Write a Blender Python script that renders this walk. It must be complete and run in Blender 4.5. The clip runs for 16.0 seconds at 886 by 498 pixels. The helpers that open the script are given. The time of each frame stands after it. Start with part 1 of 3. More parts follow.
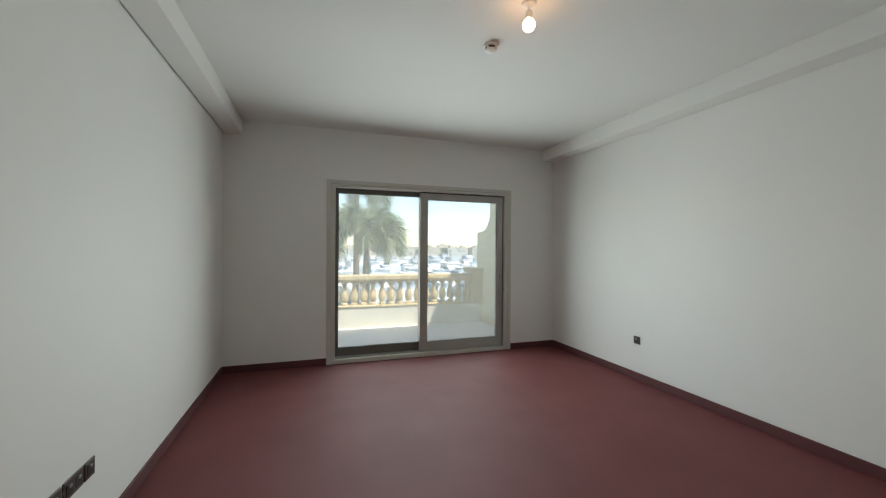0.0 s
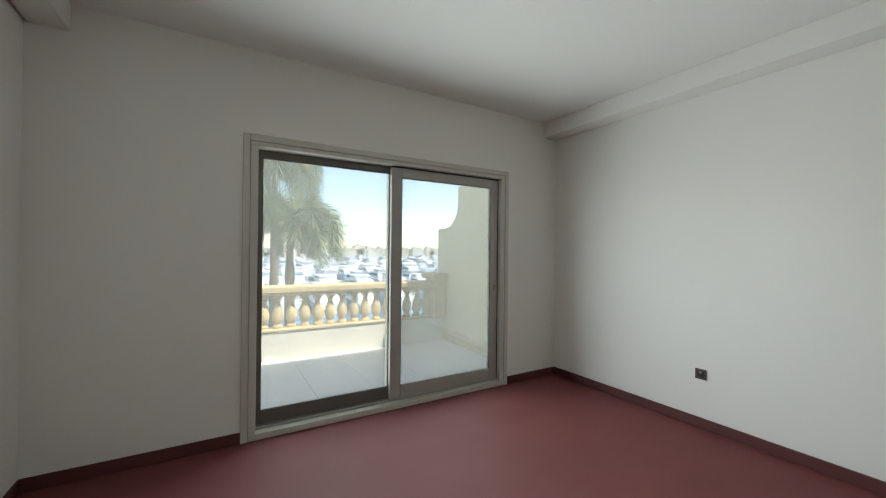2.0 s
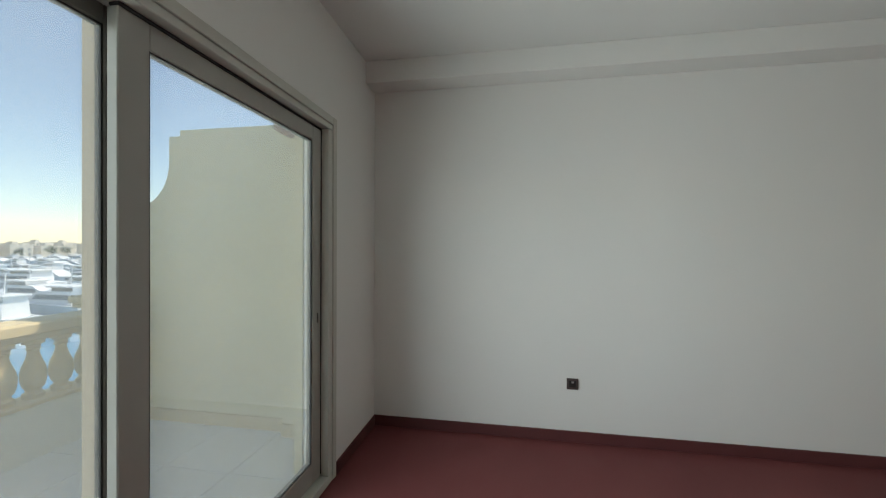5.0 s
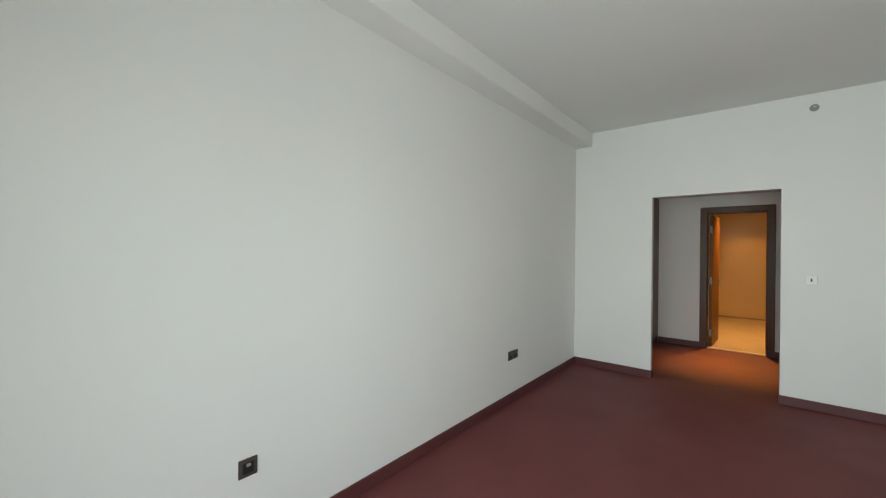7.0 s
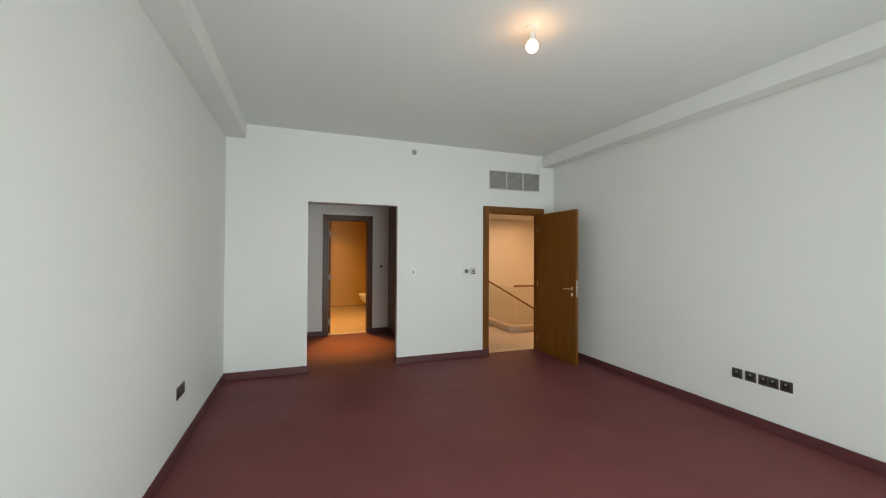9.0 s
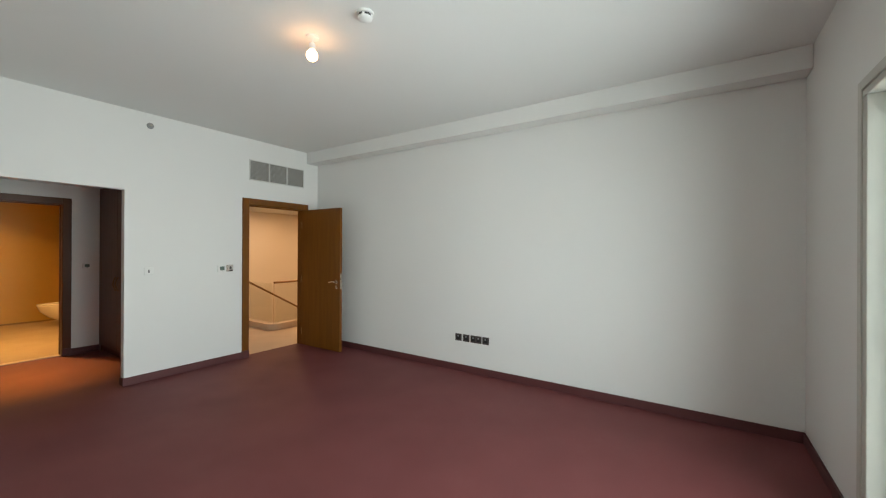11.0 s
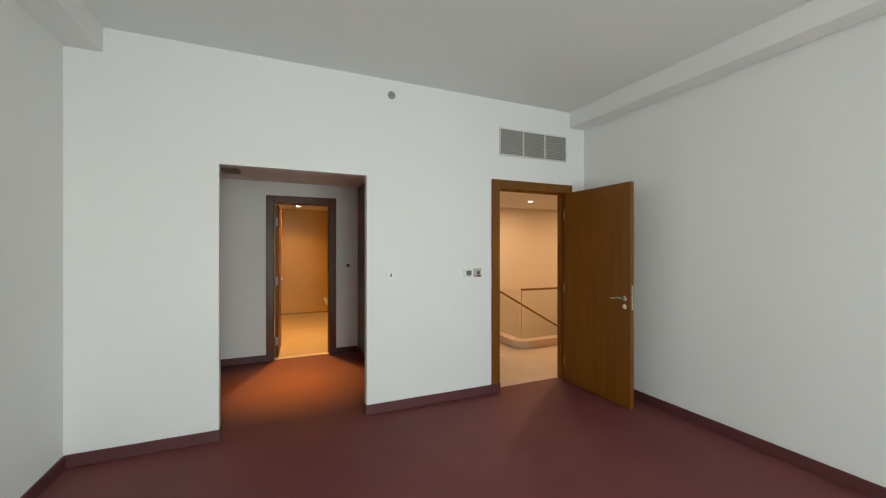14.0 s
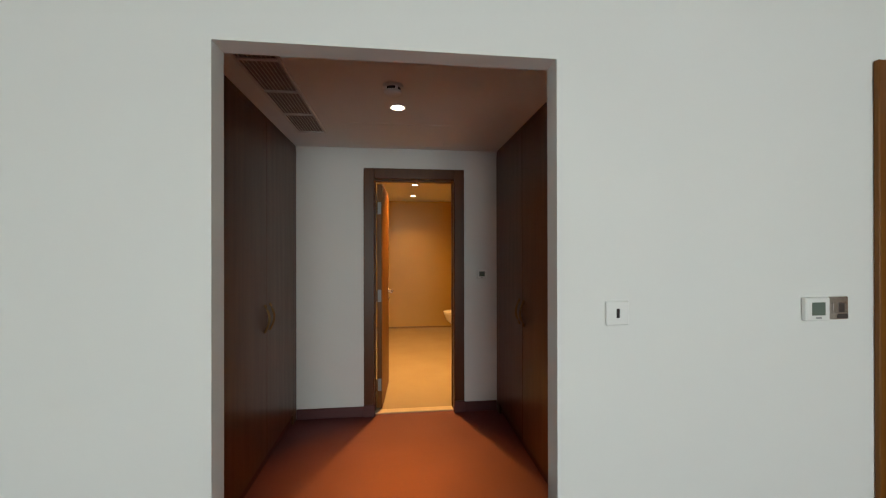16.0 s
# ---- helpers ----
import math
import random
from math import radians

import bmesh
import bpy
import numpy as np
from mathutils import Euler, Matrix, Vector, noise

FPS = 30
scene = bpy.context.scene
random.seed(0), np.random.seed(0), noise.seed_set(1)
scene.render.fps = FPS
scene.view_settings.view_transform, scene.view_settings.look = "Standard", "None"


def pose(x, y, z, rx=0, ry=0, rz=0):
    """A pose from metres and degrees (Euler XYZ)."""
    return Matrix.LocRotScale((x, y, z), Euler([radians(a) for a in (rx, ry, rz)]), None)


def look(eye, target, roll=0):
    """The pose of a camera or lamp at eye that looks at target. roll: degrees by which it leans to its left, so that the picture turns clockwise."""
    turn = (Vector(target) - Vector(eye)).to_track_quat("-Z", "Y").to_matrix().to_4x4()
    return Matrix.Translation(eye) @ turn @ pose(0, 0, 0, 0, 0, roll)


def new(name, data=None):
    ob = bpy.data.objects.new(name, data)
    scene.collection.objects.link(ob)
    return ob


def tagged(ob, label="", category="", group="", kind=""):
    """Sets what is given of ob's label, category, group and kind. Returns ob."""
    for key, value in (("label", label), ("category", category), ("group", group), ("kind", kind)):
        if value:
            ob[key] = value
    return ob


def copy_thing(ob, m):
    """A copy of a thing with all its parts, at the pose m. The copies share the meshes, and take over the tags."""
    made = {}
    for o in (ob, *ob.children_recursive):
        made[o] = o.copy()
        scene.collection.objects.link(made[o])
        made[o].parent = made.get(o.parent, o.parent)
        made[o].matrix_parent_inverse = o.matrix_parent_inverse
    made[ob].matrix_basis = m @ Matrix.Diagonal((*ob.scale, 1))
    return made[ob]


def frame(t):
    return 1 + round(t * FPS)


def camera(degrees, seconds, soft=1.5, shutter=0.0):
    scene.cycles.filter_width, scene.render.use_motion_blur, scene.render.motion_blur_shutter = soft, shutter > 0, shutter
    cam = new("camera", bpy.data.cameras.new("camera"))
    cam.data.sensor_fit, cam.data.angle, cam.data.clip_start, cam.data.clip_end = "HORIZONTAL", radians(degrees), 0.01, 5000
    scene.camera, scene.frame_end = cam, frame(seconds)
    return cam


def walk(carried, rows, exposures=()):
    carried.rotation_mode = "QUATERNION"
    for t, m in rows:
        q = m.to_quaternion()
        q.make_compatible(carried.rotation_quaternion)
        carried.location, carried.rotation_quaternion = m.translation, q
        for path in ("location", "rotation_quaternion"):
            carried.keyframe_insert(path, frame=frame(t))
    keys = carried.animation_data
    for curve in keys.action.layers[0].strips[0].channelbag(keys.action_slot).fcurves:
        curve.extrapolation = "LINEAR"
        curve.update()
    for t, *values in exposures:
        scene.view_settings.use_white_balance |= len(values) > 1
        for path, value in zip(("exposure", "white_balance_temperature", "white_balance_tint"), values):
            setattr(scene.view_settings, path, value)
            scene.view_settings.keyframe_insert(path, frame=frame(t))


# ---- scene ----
cam = camera(98.7, 16.0, soft=1.15)
PATH = [
    (0, (1.016, 0.773, 1.469), (1.655, 2.668, 1.466), 0.4),
    (0.5, (1.036, 1.203, 1.452), (1.694, 3.092, 1.458), 0.4),
    (1, (1.021, 1.653, 1.48), (1.751, 3.514, 1.479), 0.5),
    (1.5, (1.053, 2.076, 1.474), (1.903, 3.886, 1.474), 0.4),
    (2, (0.974, 2.541, 1.461), (2.008, 4.253, 1.467), 0.6),
    (2.5, (0.992, 2.941, 1.448), (2.223, 4.518, 1.455), 0.6),
    (3, (1.007, 3.398, 1.497), (2.44, 4.793, 1.483), 0.6),
    (5.5, (1.694, 4.822, 1.492), (3.69, 4.69, 1.49), 0.2),
    (6, (2.04, 4.942, 1.459), (3.916, 4.247, 1.461), 0.4),
    (6.5, (2.36, 4.942, 1.44), (3.987, 3.779, 1.451), 0.5),
    (7, (2.668, 4.945, 1.468), (3.935, 3.397, 1.468), 0.6),
    (7.5, (2.954, 4.884, 1.455), (3.755, 3.052, 1.465), 0.6),
    (8, (3.205, 4.802, 1.46), (3.509, 2.826, 1.473), 0.7),
    (8.5, (3.446, 4.793, 1.45), (3.186, 2.81, 1.466), 0.6),
    (9, (3.65, 4.936, 1.46), (2.956, 3.06, 1.484), 0.3),
    (9.5, (3.824, 5.033, 1.471), (2.77, 3.333, 1.496), 0.2),
    (10, (3.952, 5.079, 1.455), (2.587, 3.617, 1.48), 0.1),
    (11.25, (3.95, 5.03, 1.47), (2.273, 3.941, 1.47), 0.3),
    (12.5, (3.638, 4.585, 1.441), (2.07, 3.343, 1.442), 0.3),
    (13, (3.4, 4.248, 1.433), (2.079, 2.747, 1.436), 0.3),
    (13.5, (3.287, 3.774, 1.444), (2.202, 2.094, 1.442), 0.2),
    (14, (3.191, 3.307, 1.449), (2.388, 1.475, 1.448), -0.0),
    (14.5, (3.059, 2.816, 1.435), (2.488, 0.899, 1.439), -0.1),
    (15, (3.054, 2.273, 1.482), (2.625, 0.32, 1.457), -0.2),
    (15.5, (2.988, 1.78, 1.446), (2.692, -0.198, 1.437), 0.1),
    (16, (3.007, 1.255, 1.434), (2.779, -0.732, 1.438), -0.1),
]
walk(cam, [(t, look(eye, aim, roll)) for t, eye, aim, roll in PATH],
     exposures=[(0.0, 2.52), (1.0, 2.53), (1.5, 2.6), (2.5, 2.46), (3.0, 2.25), (5.5, 2.22), (6.0, 2.5), (6.5, 2.74), (7.0, 2.77), (8.0, 2.88), (9.0, 2.95), (12.5, 2.99), (14.0, 3.08), (16.0, 2.94)])

# ---- light ----
world = bpy.data.worlds.new("sky")
scene.world = world
world.use_nodes = True
_n = world.node_tree.nodes
_sky = _n.new("ShaderNodeTexSky")
_sky.sky_type = "NISHITA"
_sky.sun_disc = False
SUN_WAY = Vector((-0.45, 0.52, -1.0)).normalized()
_sky.sun_elevation = math.asin(-SUN_WAY.z)
_sky.sun_rotation = math.atan2(-SUN_WAY.x, -SUN_WAY.y)
_sky.air_density, _sky.dust_density, _sky.ozone_density = 1.0, 0.1, 1.0
_n["Background"].inputs["Strength"].default_value = 0.12
world.node_tree.links.new(_sky.outputs["Color"], _n["Background"].inputs["Color"])


def lamp(name, kind, m, energy, color, **more):
    data = bpy.data.lights.new(name, kind)
    data.energy, data.color = energy, color
    if kind == "AREA":
        data.shape = more.get("shape", "RECTANGLE")
        data.size, data.size_y = more.get("size", 1), more.get("size_y", 1)
        data.spread = more.get("spread", math.pi)
    if kind == "SUN":
        data.angle = more.get("angle", 0.01)
    ob = new(name, data)
    ob.matrix_world = m
    return ob


sun = lamp("sun", "SUN", look((0, 0, 20), Vector((0, 0, 20)) + SUN_WAY), 2.8, (1.0, 0.94, 0.84), angle=radians(0.5))
WARM = (1.0, 0.53, 0.15)
# daylight coming in at the glazed opening
lamp("window_daylight", "AREA", look((2.45, 5.955, 1.2), (2.45, 0, 1.15)), 15.0, (0.88, 0.98, 0.98), size=2.4, size_y=2.1, spread=radians(152))
for _x, _y, _e in ((-1.5, -1.55, 4.0), (-1.5, -3.0, 3.0), (-3.9, -3.03, 3.0)):
    lamp("landing_downlight_beam", "AREA", pose(_x, _y, 2.385), _e, (1.0, 0.61, 0.32), shape="DISK", size=0.16, size_y=0.16)
for _x, _y, _e in ((2.87, -3.0, 5.0), (2.79, -3.97, 1.0), (2.78, -5.04, 1.1)):
    lamp("bathroom_downlight_beam", "AREA", pose(_x, _y, 2.305), _e, WARM, shape="DISK", size=0.08, size_y=0.08, spread=radians(118))
lamp("closet_downlight_beam", "AREA", pose(3.015, -1.11, 2.30), 0.65, (1.0, 0.52, 0.05), shape="DISK", size=0.08, size_y=0.08, spread=radians(46))

# ---- materials ----
def node_mat(name, color, rough=0.5, metal=0.0, spec=0.5, spread=0.06, scale=3.0, fine=120.0, bump=0.05, fine_spread=0.0,
             stretch=(1, 1, 1), hue=None, piece=0.0):
    """Principled surface: broad stains, fine grain, relief; hue: a second colour that the broad noise mixes in."""
    m = bpy.data.materials.new(name)
    m.use_nodes = True
    nt = m.node_tree
    b = nt.nodes["Principled BSDF"]
    b.inputs["Metallic"].default_value = metal
    b.inputs["Specular IOR Level"].default_value = spec
    tc = nt.nodes.new("ShaderNodeTexCoord")
    mp = nt.nodes.new("ShaderNodeMapping")
    mp.inputs["Scale"].default_value = stretch
    nt.links.new(tc.outputs["Object"], mp.inputs["Vector"])
    big, small = nt.nodes.new("ShaderNodeTexNoise"), nt.nodes.new("ShaderNodeTexNoise")
    big.inputs["Scale"].default_value, big.inputs["Detail"].default_value = scale, 4
    small.inputs["Scale"].default_value, small.inputs["Detail"].default_value = fine, 3
    for n in (big, small):
        nt.links.new(mp.outputs["Vector"], n.inputs["Vector"])
    mix = nt.nodes.new("ShaderNodeMix")
    mix.data_type = "RGBA"
    two = hue or tuple(c * (1 - 2 * spread) for c in color)
    mix.inputs[6].default_value, mix.inputs[7].default_value = (*color, 1), (*two, 1)
    nt.links.new(big.outputs["Fac"], mix.inputs[0])
    out = mix.outputs[2]
    if fine_spread or piece:
        hsv = nt.nodes.new("ShaderNodeHueSaturation")
        nt.links.new(out, hsv.inputs["Color"])
        ramp = nt.nodes.new("ShaderNodeMapRange")
        ramp.inputs["To Min"].default_value, ramp.inputs["To Max"].default_value = 1 - fine_spread - piece, 1 + fine_spread + piece
        if piece:
            info = nt.nodes.new("ShaderNodeObjectInfo")
            nt.links.new(info.outputs["Random"], ramp.inputs["Value"])
        else:
            nt.links.new(small.outputs["Fac"], ramp.inputs["Value"])
        nt.links.new(ramp.outputs["Result"], hsv.inputs["Value"])
        out = hsv.outputs["Color"]
    nt.links.new(out, b.inputs["Base Color"])
    rr = nt.nodes.new("ShaderNodeMapRange")
    rr.inputs["To Min"].default_value, rr.inputs["To Max"].default_value = max(rough - 0.07, 0.02), min(rough + 0.07, 1)
    nt.links.new(big.outputs["Fac"], rr.inputs["Value"])
    nt.links.new(rr.outputs["Result"], b.inputs["Roughness"])
    if bump:
        bp = nt.nodes.new("ShaderNodeBump")
        bp.inputs["Strength"].default_value, bp.inputs["Distance"].default_value = bump, 0.004
        nt.links.new(small.outputs["Fac"], bp.inputs["Height"])
        nt.links.new(bp.outputs["Normal"], b.inputs["Normal"])
    return m


def glow_mat(name, color, strength):
    m = bpy.data.materials.new(name)
    m.use_nodes = True
    b = m.node_tree.nodes["Principled BSDF"]
    b.inputs["Base Color"].default_value = (*color, 1)
    b.inputs["Emission Color"].default_value = (*color, 1)
    b.inputs["Emission Strength"].default_value = strength
    return m


def glass_mat(name, tint, rough=0.0, gloss=0.06, veil=0.0):
    """Thin pane: tinted see-through with a faint mirror that grows at grazing angles; last value: a scattering film
    that stands in for bloom.
    """
    m = bpy.data.materials.new(name)
    m.use_nodes = True
    nt = m.node_tree
    nt.nodes.remove(nt.nodes["Principled BSDF"])
    tr, gl, mx, fr, pw, ml = (nt.nodes.new("ShaderNode" + k) for k in ("BsdfTransparent", "BsdfGlossy", "MixShader", "LayerWeight", "Math", "MapRange"))
    pw.operation = "POWER"
    pw.inputs[1].default_value = 4.0
    ml.inputs["To Min"].default_value, ml.inputs["To Max"].default_value = gloss * 0.4, 0.5
    tr.inputs["Color"].default_value = (*tint, 1)
    gl.inputs["Roughness"].default_value = rough
    nt.links.new(fr.outputs["Facing"], pw.inputs[0])
    nt.links.new(pw.outputs[0], ml.inputs["Value"])
    nt.links.new(ml.outputs["Result"], mx.inputs[0])
    nt.links.new(tr.outputs[0], mx.inputs[1])
    nt.links.new(gl.outputs[0], mx.inputs[2])
    out = mx.outputs[0]
    # pale film imitates the bloom over the view; its strength varies a little
    if veil:
        film, over, spot, amount = (nt.nodes.new("ShaderNode" + k) for k in ("BsdfTranslucent", "MixShader", "TexNoise", "MapRange"))
        film.inputs["Color"].default_value = (0.95, 0.93, 0.86, 1)
        spot.inputs["Scale"].default_value = 2.5
        amount.inputs["To Min"].default_value, amount.inputs["To Max"].default_value = veil * 0.75, veil * 1.25
        nt.links.new(spot.outputs["Fac"], amount.inputs["Value"])
        nt.links.new(amount.outputs["Result"], over.inputs[0])
        nt.links.new(out, over.inputs[1])
        nt.links.new(film.outputs[0], over.inputs[2])
        out = over.outputs[0]
    nt.links.new(out, nt.nodes["Material Output"].inputs["Surface"])
    return m


PAINT = node_mat("white_wall_paint", (0.81, 0.81, 0.78), 0.6, spread=0.03, scale=0.9, fine=260, bump=0.05, spec=0.3)
CEIL = node_mat("white_ceiling_paint", (0.78, 0.79, 0.765), 0.75, spread=0.02, scale=1.0, fine=300, bump=0.04, spec=0.2)
CARPET = node_mat("maroon_carpet", (0.195, 0.053, 0.054), 0.6, spread=0.12, scale=2.2, fine=420, bump=0.5, fine_spread=0.22, spec=0.35)
SKIRT = node_mat("maroon_skirting", (0.115, 0.034, 0.034), 0.5, spread=0.1, scale=4, fine=80, bump=0.03)
WOOD = node_mat("red_brown_veneer", (0.21, 0.078, 0.004), 0.42, spread=0.2, scale=2.2, fine=26, bump=0.03, fine_spread=0.1,
                stretch=(9, 9, 0.7), hue=(0.115, 0.034, 0.003), spec=0.35)
# walnut of the wardrobes; on the bathroom door frame its darkness stands for shade
DARKWOOD = node_mat("walnut_and_shaded_frame_veneer", (0.125, 0.044, 0.012), 0.33, spread=0.2, scale=2.2, fine=26, bump=0.03, fine_spread=0.12,
                    stretch=(9, 9, 0.7), hue=(0.066, 0.022, 0.008), spec=0.38)
CHROME = node_mat("satin_nickel", (0.72, 0.68, 0.62), 0.25, metal=1.0, spread=0.03, bump=0.01)
BRONZE = node_mat("bronze_rail", (0.26, 0.14, 0.05), 0.4, metal=0.6, spread=0.06, bump=0.01)
ALU = node_mat("beige_powder_coated_aluminium", (0.58, 0.58, 0.52), 0.4, spread=0.05, scale=6, fine=200, bump=0.03)
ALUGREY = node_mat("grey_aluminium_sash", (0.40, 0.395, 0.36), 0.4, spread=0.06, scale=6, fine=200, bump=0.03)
# sash aluminium darkened for the backlit shade on the fixed leaf; also the dark lock
ALUDARK = node_mat("shade_darkened_sash_and_dark_lock", (0.13, 0.125, 0.11), 0.4, spread=0.08, scale=6, fine=200, bump=0.03)
# tan carries the sunlight on the meeting stile's edge; also colours the landing posts
TAN = node_mat("sunlit_tan_edge_and_post", (0.42, 0.33, 0.23), 0.5, spread=0.06, bump=0.02)
# black of the glazing gaskets; also painted shade in the sliding leaf's gap
RUBBER_AND_SHADE = node_mat("black_gasket_and_gap_shade", (0.02, 0.02, 0.02), 0.6, bump=0.02)
PLATE = node_mat("dark_metal_plate", (0.12, 0.10, 0.09), 0.3, metal=0.5, spread=0.1, scale=20, bump=0.02)
BLACK = node_mat("black_plastic", (0.02, 0.018, 0.018), 0.4, bump=0.01)
WHITEP = node_mat("white_plastic", (0.82, 0.82, 0.79), 0.35, spread=0.02, bump=0.01)
GREYP = node_mat("grey_plastic", (0.32, 0.32, 0.31), 0.45, spread=0.04, bump=0.02)
SCREEN = node_mat("lcd_green_grey", (0.13, 0.17, 0.14), 0.25, spread=0.05, bump=0.0)
VENT = node_mat("vent_aluminium", (0.66, 0.655, 0.62), 0.45, spread=0.04, scale=12, bump=0.02)
DUCT = node_mat("duct_dark", (0.27, 0.255, 0.23), 0.7, bump=0.03)
MARBLE = node_mat("beige_marble", (0.66, 0.54, 0.42), 0.45, spread=0.1, scale=3, fine=24, bump=0.01, hue=(0.56, 0.44, 0.33), fine_spread=0.05)
BATHFLOOR = node_mat("tan_bathroom_stone", (0.36, 0.28, 0.19), 0.45, spread=0.1, scale=3, fine=24, bump=0.01, hue=(0.31, 0.235, 0.155), fine_spread=0.05)
WARMWALL = node_mat("cream_wall_paint", (0.74, 0.66, 0.55), 0.65, spread=0.03, scale=1.2, fine=220, bump=0.04)
BATHTILE = node_mat("ochre_bathroom_tile", (0.55, 0.37, 0.10), 0.4, spread=0.12, scale=1.6, fine=30, bump=0.02, hue=(0.47, 0.30, 0.07))
# darker ochre that paints the shading where bathroom wall meets floor
FOOTSHADE = node_mat("dark_ochre_foot_shade", (0.28, 0.18, 0.07), 0.4, spread=0.12, bump=0.02)
CERAMIC = node_mat("white_ceramic", (0.85, 0.82, 0.76), 0.12, spread=0.01, bump=0.0)
# cream render whitened so the colour carries the sun's glare on the parapet
SUNPALE = node_mat("sunlit_parapet_paint", (0.86, 0.84, 0.78), 0.8, spread=0.05, scale=1.5, fine=90, bump=0.2, spec=0.2)
RENDERED = node_mat("cream_render", (0.88, 0.79, 0.53), 0.85, spread=0.05, scale=1.5, fine=90, bump=0.25, spec=0.2)
STONE = node_mat("cast_stone", (0.78, 0.63, 0.38), 0.8, spread=0.08, scale=5, fine=90, bump=0.2, spec=0.2)
TILE = node_mat("pale_terrace_tile", (0.82, 0.82, 0.80), 0.55, spread=0.06, scale=2, fine=80, bump=0.05, piece=0.03)
GROUT = node_mat("grey_grout", (0.79, 0.79, 0.77), 0.9, bump=0.1)
TERRA = node_mat("terracotta", (0.50, 0.26, 0.17), 0.75, spread=0.18, scale=9, fine=70, bump=0.2, piece=0.15)
BARK = node_mat("palm_bark", (0.30, 0.24, 0.18), 0.9, spread=0.25, scale=8, fine=40, bump=0.8, stretch=(1, 1, 4))
FROND = node_mat("palm_leaf", (0.23, 0.32, 0.16), 0.45, spread=0.3, scale=5, fine=60, bump=0.05, hue=(0.27, 0.29, 0.17))
WATER = node_mat("marina_water", (0.04, 0.24, 0.42), 0.12, spread=0.15, scale=0.08, fine=1.2, bump=0.8)
HULL = node_mat("white_gelcoat", (0.82, 0.82, 0.82), 0.3, spread=0.03, bump=0.0)
CABIN = node_mat("smoked_boat_window", (0.13, 0.17, 0.20), 0.15, bump=0.0)
VILLA = node_mat("white_villa_render", (0.72, 0.66, 0.56), 0.85, spread=0.1, scale=0.2, fine=3, bump=0.02, piece=0.12)
SAND = node_mat("pale_quay_paving", (0.55, 0.50, 0.43), 0.9, spread=0.12, scale=0.1, fine=2, bump=0.1)
VGREEN = node_mat("shrub_green", (0.07, 0.11, 0.04), 0.8, spread=0.3, scale=0.6, fine=3, bump=0.3)
# panes carry a faint scattering film as painted haze over the outdoors
PANE = glass_mat("tinted_window_glass", (0.51, 0.51, 0.49), veil=0.03)
RAILGLASS = glass_mat("clear_rail_glass", (0.965, 0.97, 0.955))
BULB = glow_mat("lit_frosted_bulb", (1.0, 0.52, 0.22), 3.3)
DLIGHT = glow_mat("lit_downlight_lens", (1.0, 0.85, 0.62), 2.5)


# ---- shape helpers ----
def link_mesh(name, bm, mat, smooth=False):
    bmesh.ops.recalc_face_normals(bm, faces=bm.faces)
    me = bpy.data.meshes.new(name)
    bm.to_mesh(me)
    bm.free()
    for q in (mat if isinstance(mat, (list, tuple)) else [mat]):
        me.materials.append(q)
    if smooth:
        for p in me.polygons:
            p.use_smooth = True
        me.set_sharp_from_angle(angle=radians(40))
    return new(name, me)


def part(name, bm, material, parent, label="", smooth=False):
    ob = link_mesh(name, bm, material, smooth)
    ob.parent = parent
    if label:
        ob["label"] = label
    return ob


def thing(name, x=0, y=0, z=0, rz=0, **tags):
    ob = new(name)
    ob.empty_display_size = 0.1
    ob.matrix_world = pose(x, y, z, 0, 0, rz)
    return tagged(ob, **tags)


def add_box(bm, x0, y0, z0, x1, y1, z1, bevel=0.0):
    vs = [bm.verts.new((x, y, z)) for x in (x0, x1) for y in (y0, y1) for z in (z0, z1)]
    fs = [bm.faces.new([vs[i] for i in q]) for q in ((0, 1, 3, 2), (4, 6, 7, 5), (0, 4, 5, 1), (2, 3, 7, 6), (0, 2, 6, 4), (1, 5, 7, 3))]
    if bevel:
        es = list({e for f in fs for e in f.edges})
        bmesh.ops.bevel(bm, geom=es, offset=bevel, segments=1, affect="EDGES", clamp_overlap=True)
    return bm


def box(x0, y0, z0, x1, y1, z1, bevel=0.0):
    return add_box(bmesh.new(), min(x0, x1), min(y0, y1), min(z0, z1), max(x0, x1), max(y0, y1), max(z0, z1), bevel)


def boxes(*rows):
    bm = bmesh.new()
    for r in rows:
        add_box(bm, *r)
    return bm


def lathe(profile, segs=16, turn=None):
    """Solid of revolution about z from (radius, height) pairs; turn: a matrix laid on it."""
    bm = bmesh.new()
    rings = []
    for r, z in profile:
        if r < 1e-6:
            rings.append([bm.verts.new((0, 0, z))])
        else:
            rings.append([bm.verts.new((r * math.cos(2 * math.pi * i / segs), r * math.sin(2 * math.pi * i / segs), z)) for i in range(segs)])
    for a, b in zip(rings, rings[1:]):
        for i in range(segs):
            j = (i + 1) % segs
            if len(a) == 1 and len(b) > 1:
                bm.faces.new((a[0], b[j], b[i]))
            elif len(b) == 1 and len(a) > 1:
                bm.faces.new((a[i], a[j], b[0]))
            elif len(a) > 1:
                bm.faces.new((a[i], a[j], b[j], b[i]))
    for ring in (rings[0], rings[-1]):
        if len(ring) > 1:
            bm.faces.new(ring)
    if turn is not None:
        bmesh.ops.transform(bm, matrix=turn, verts=bm.verts)
    return bm


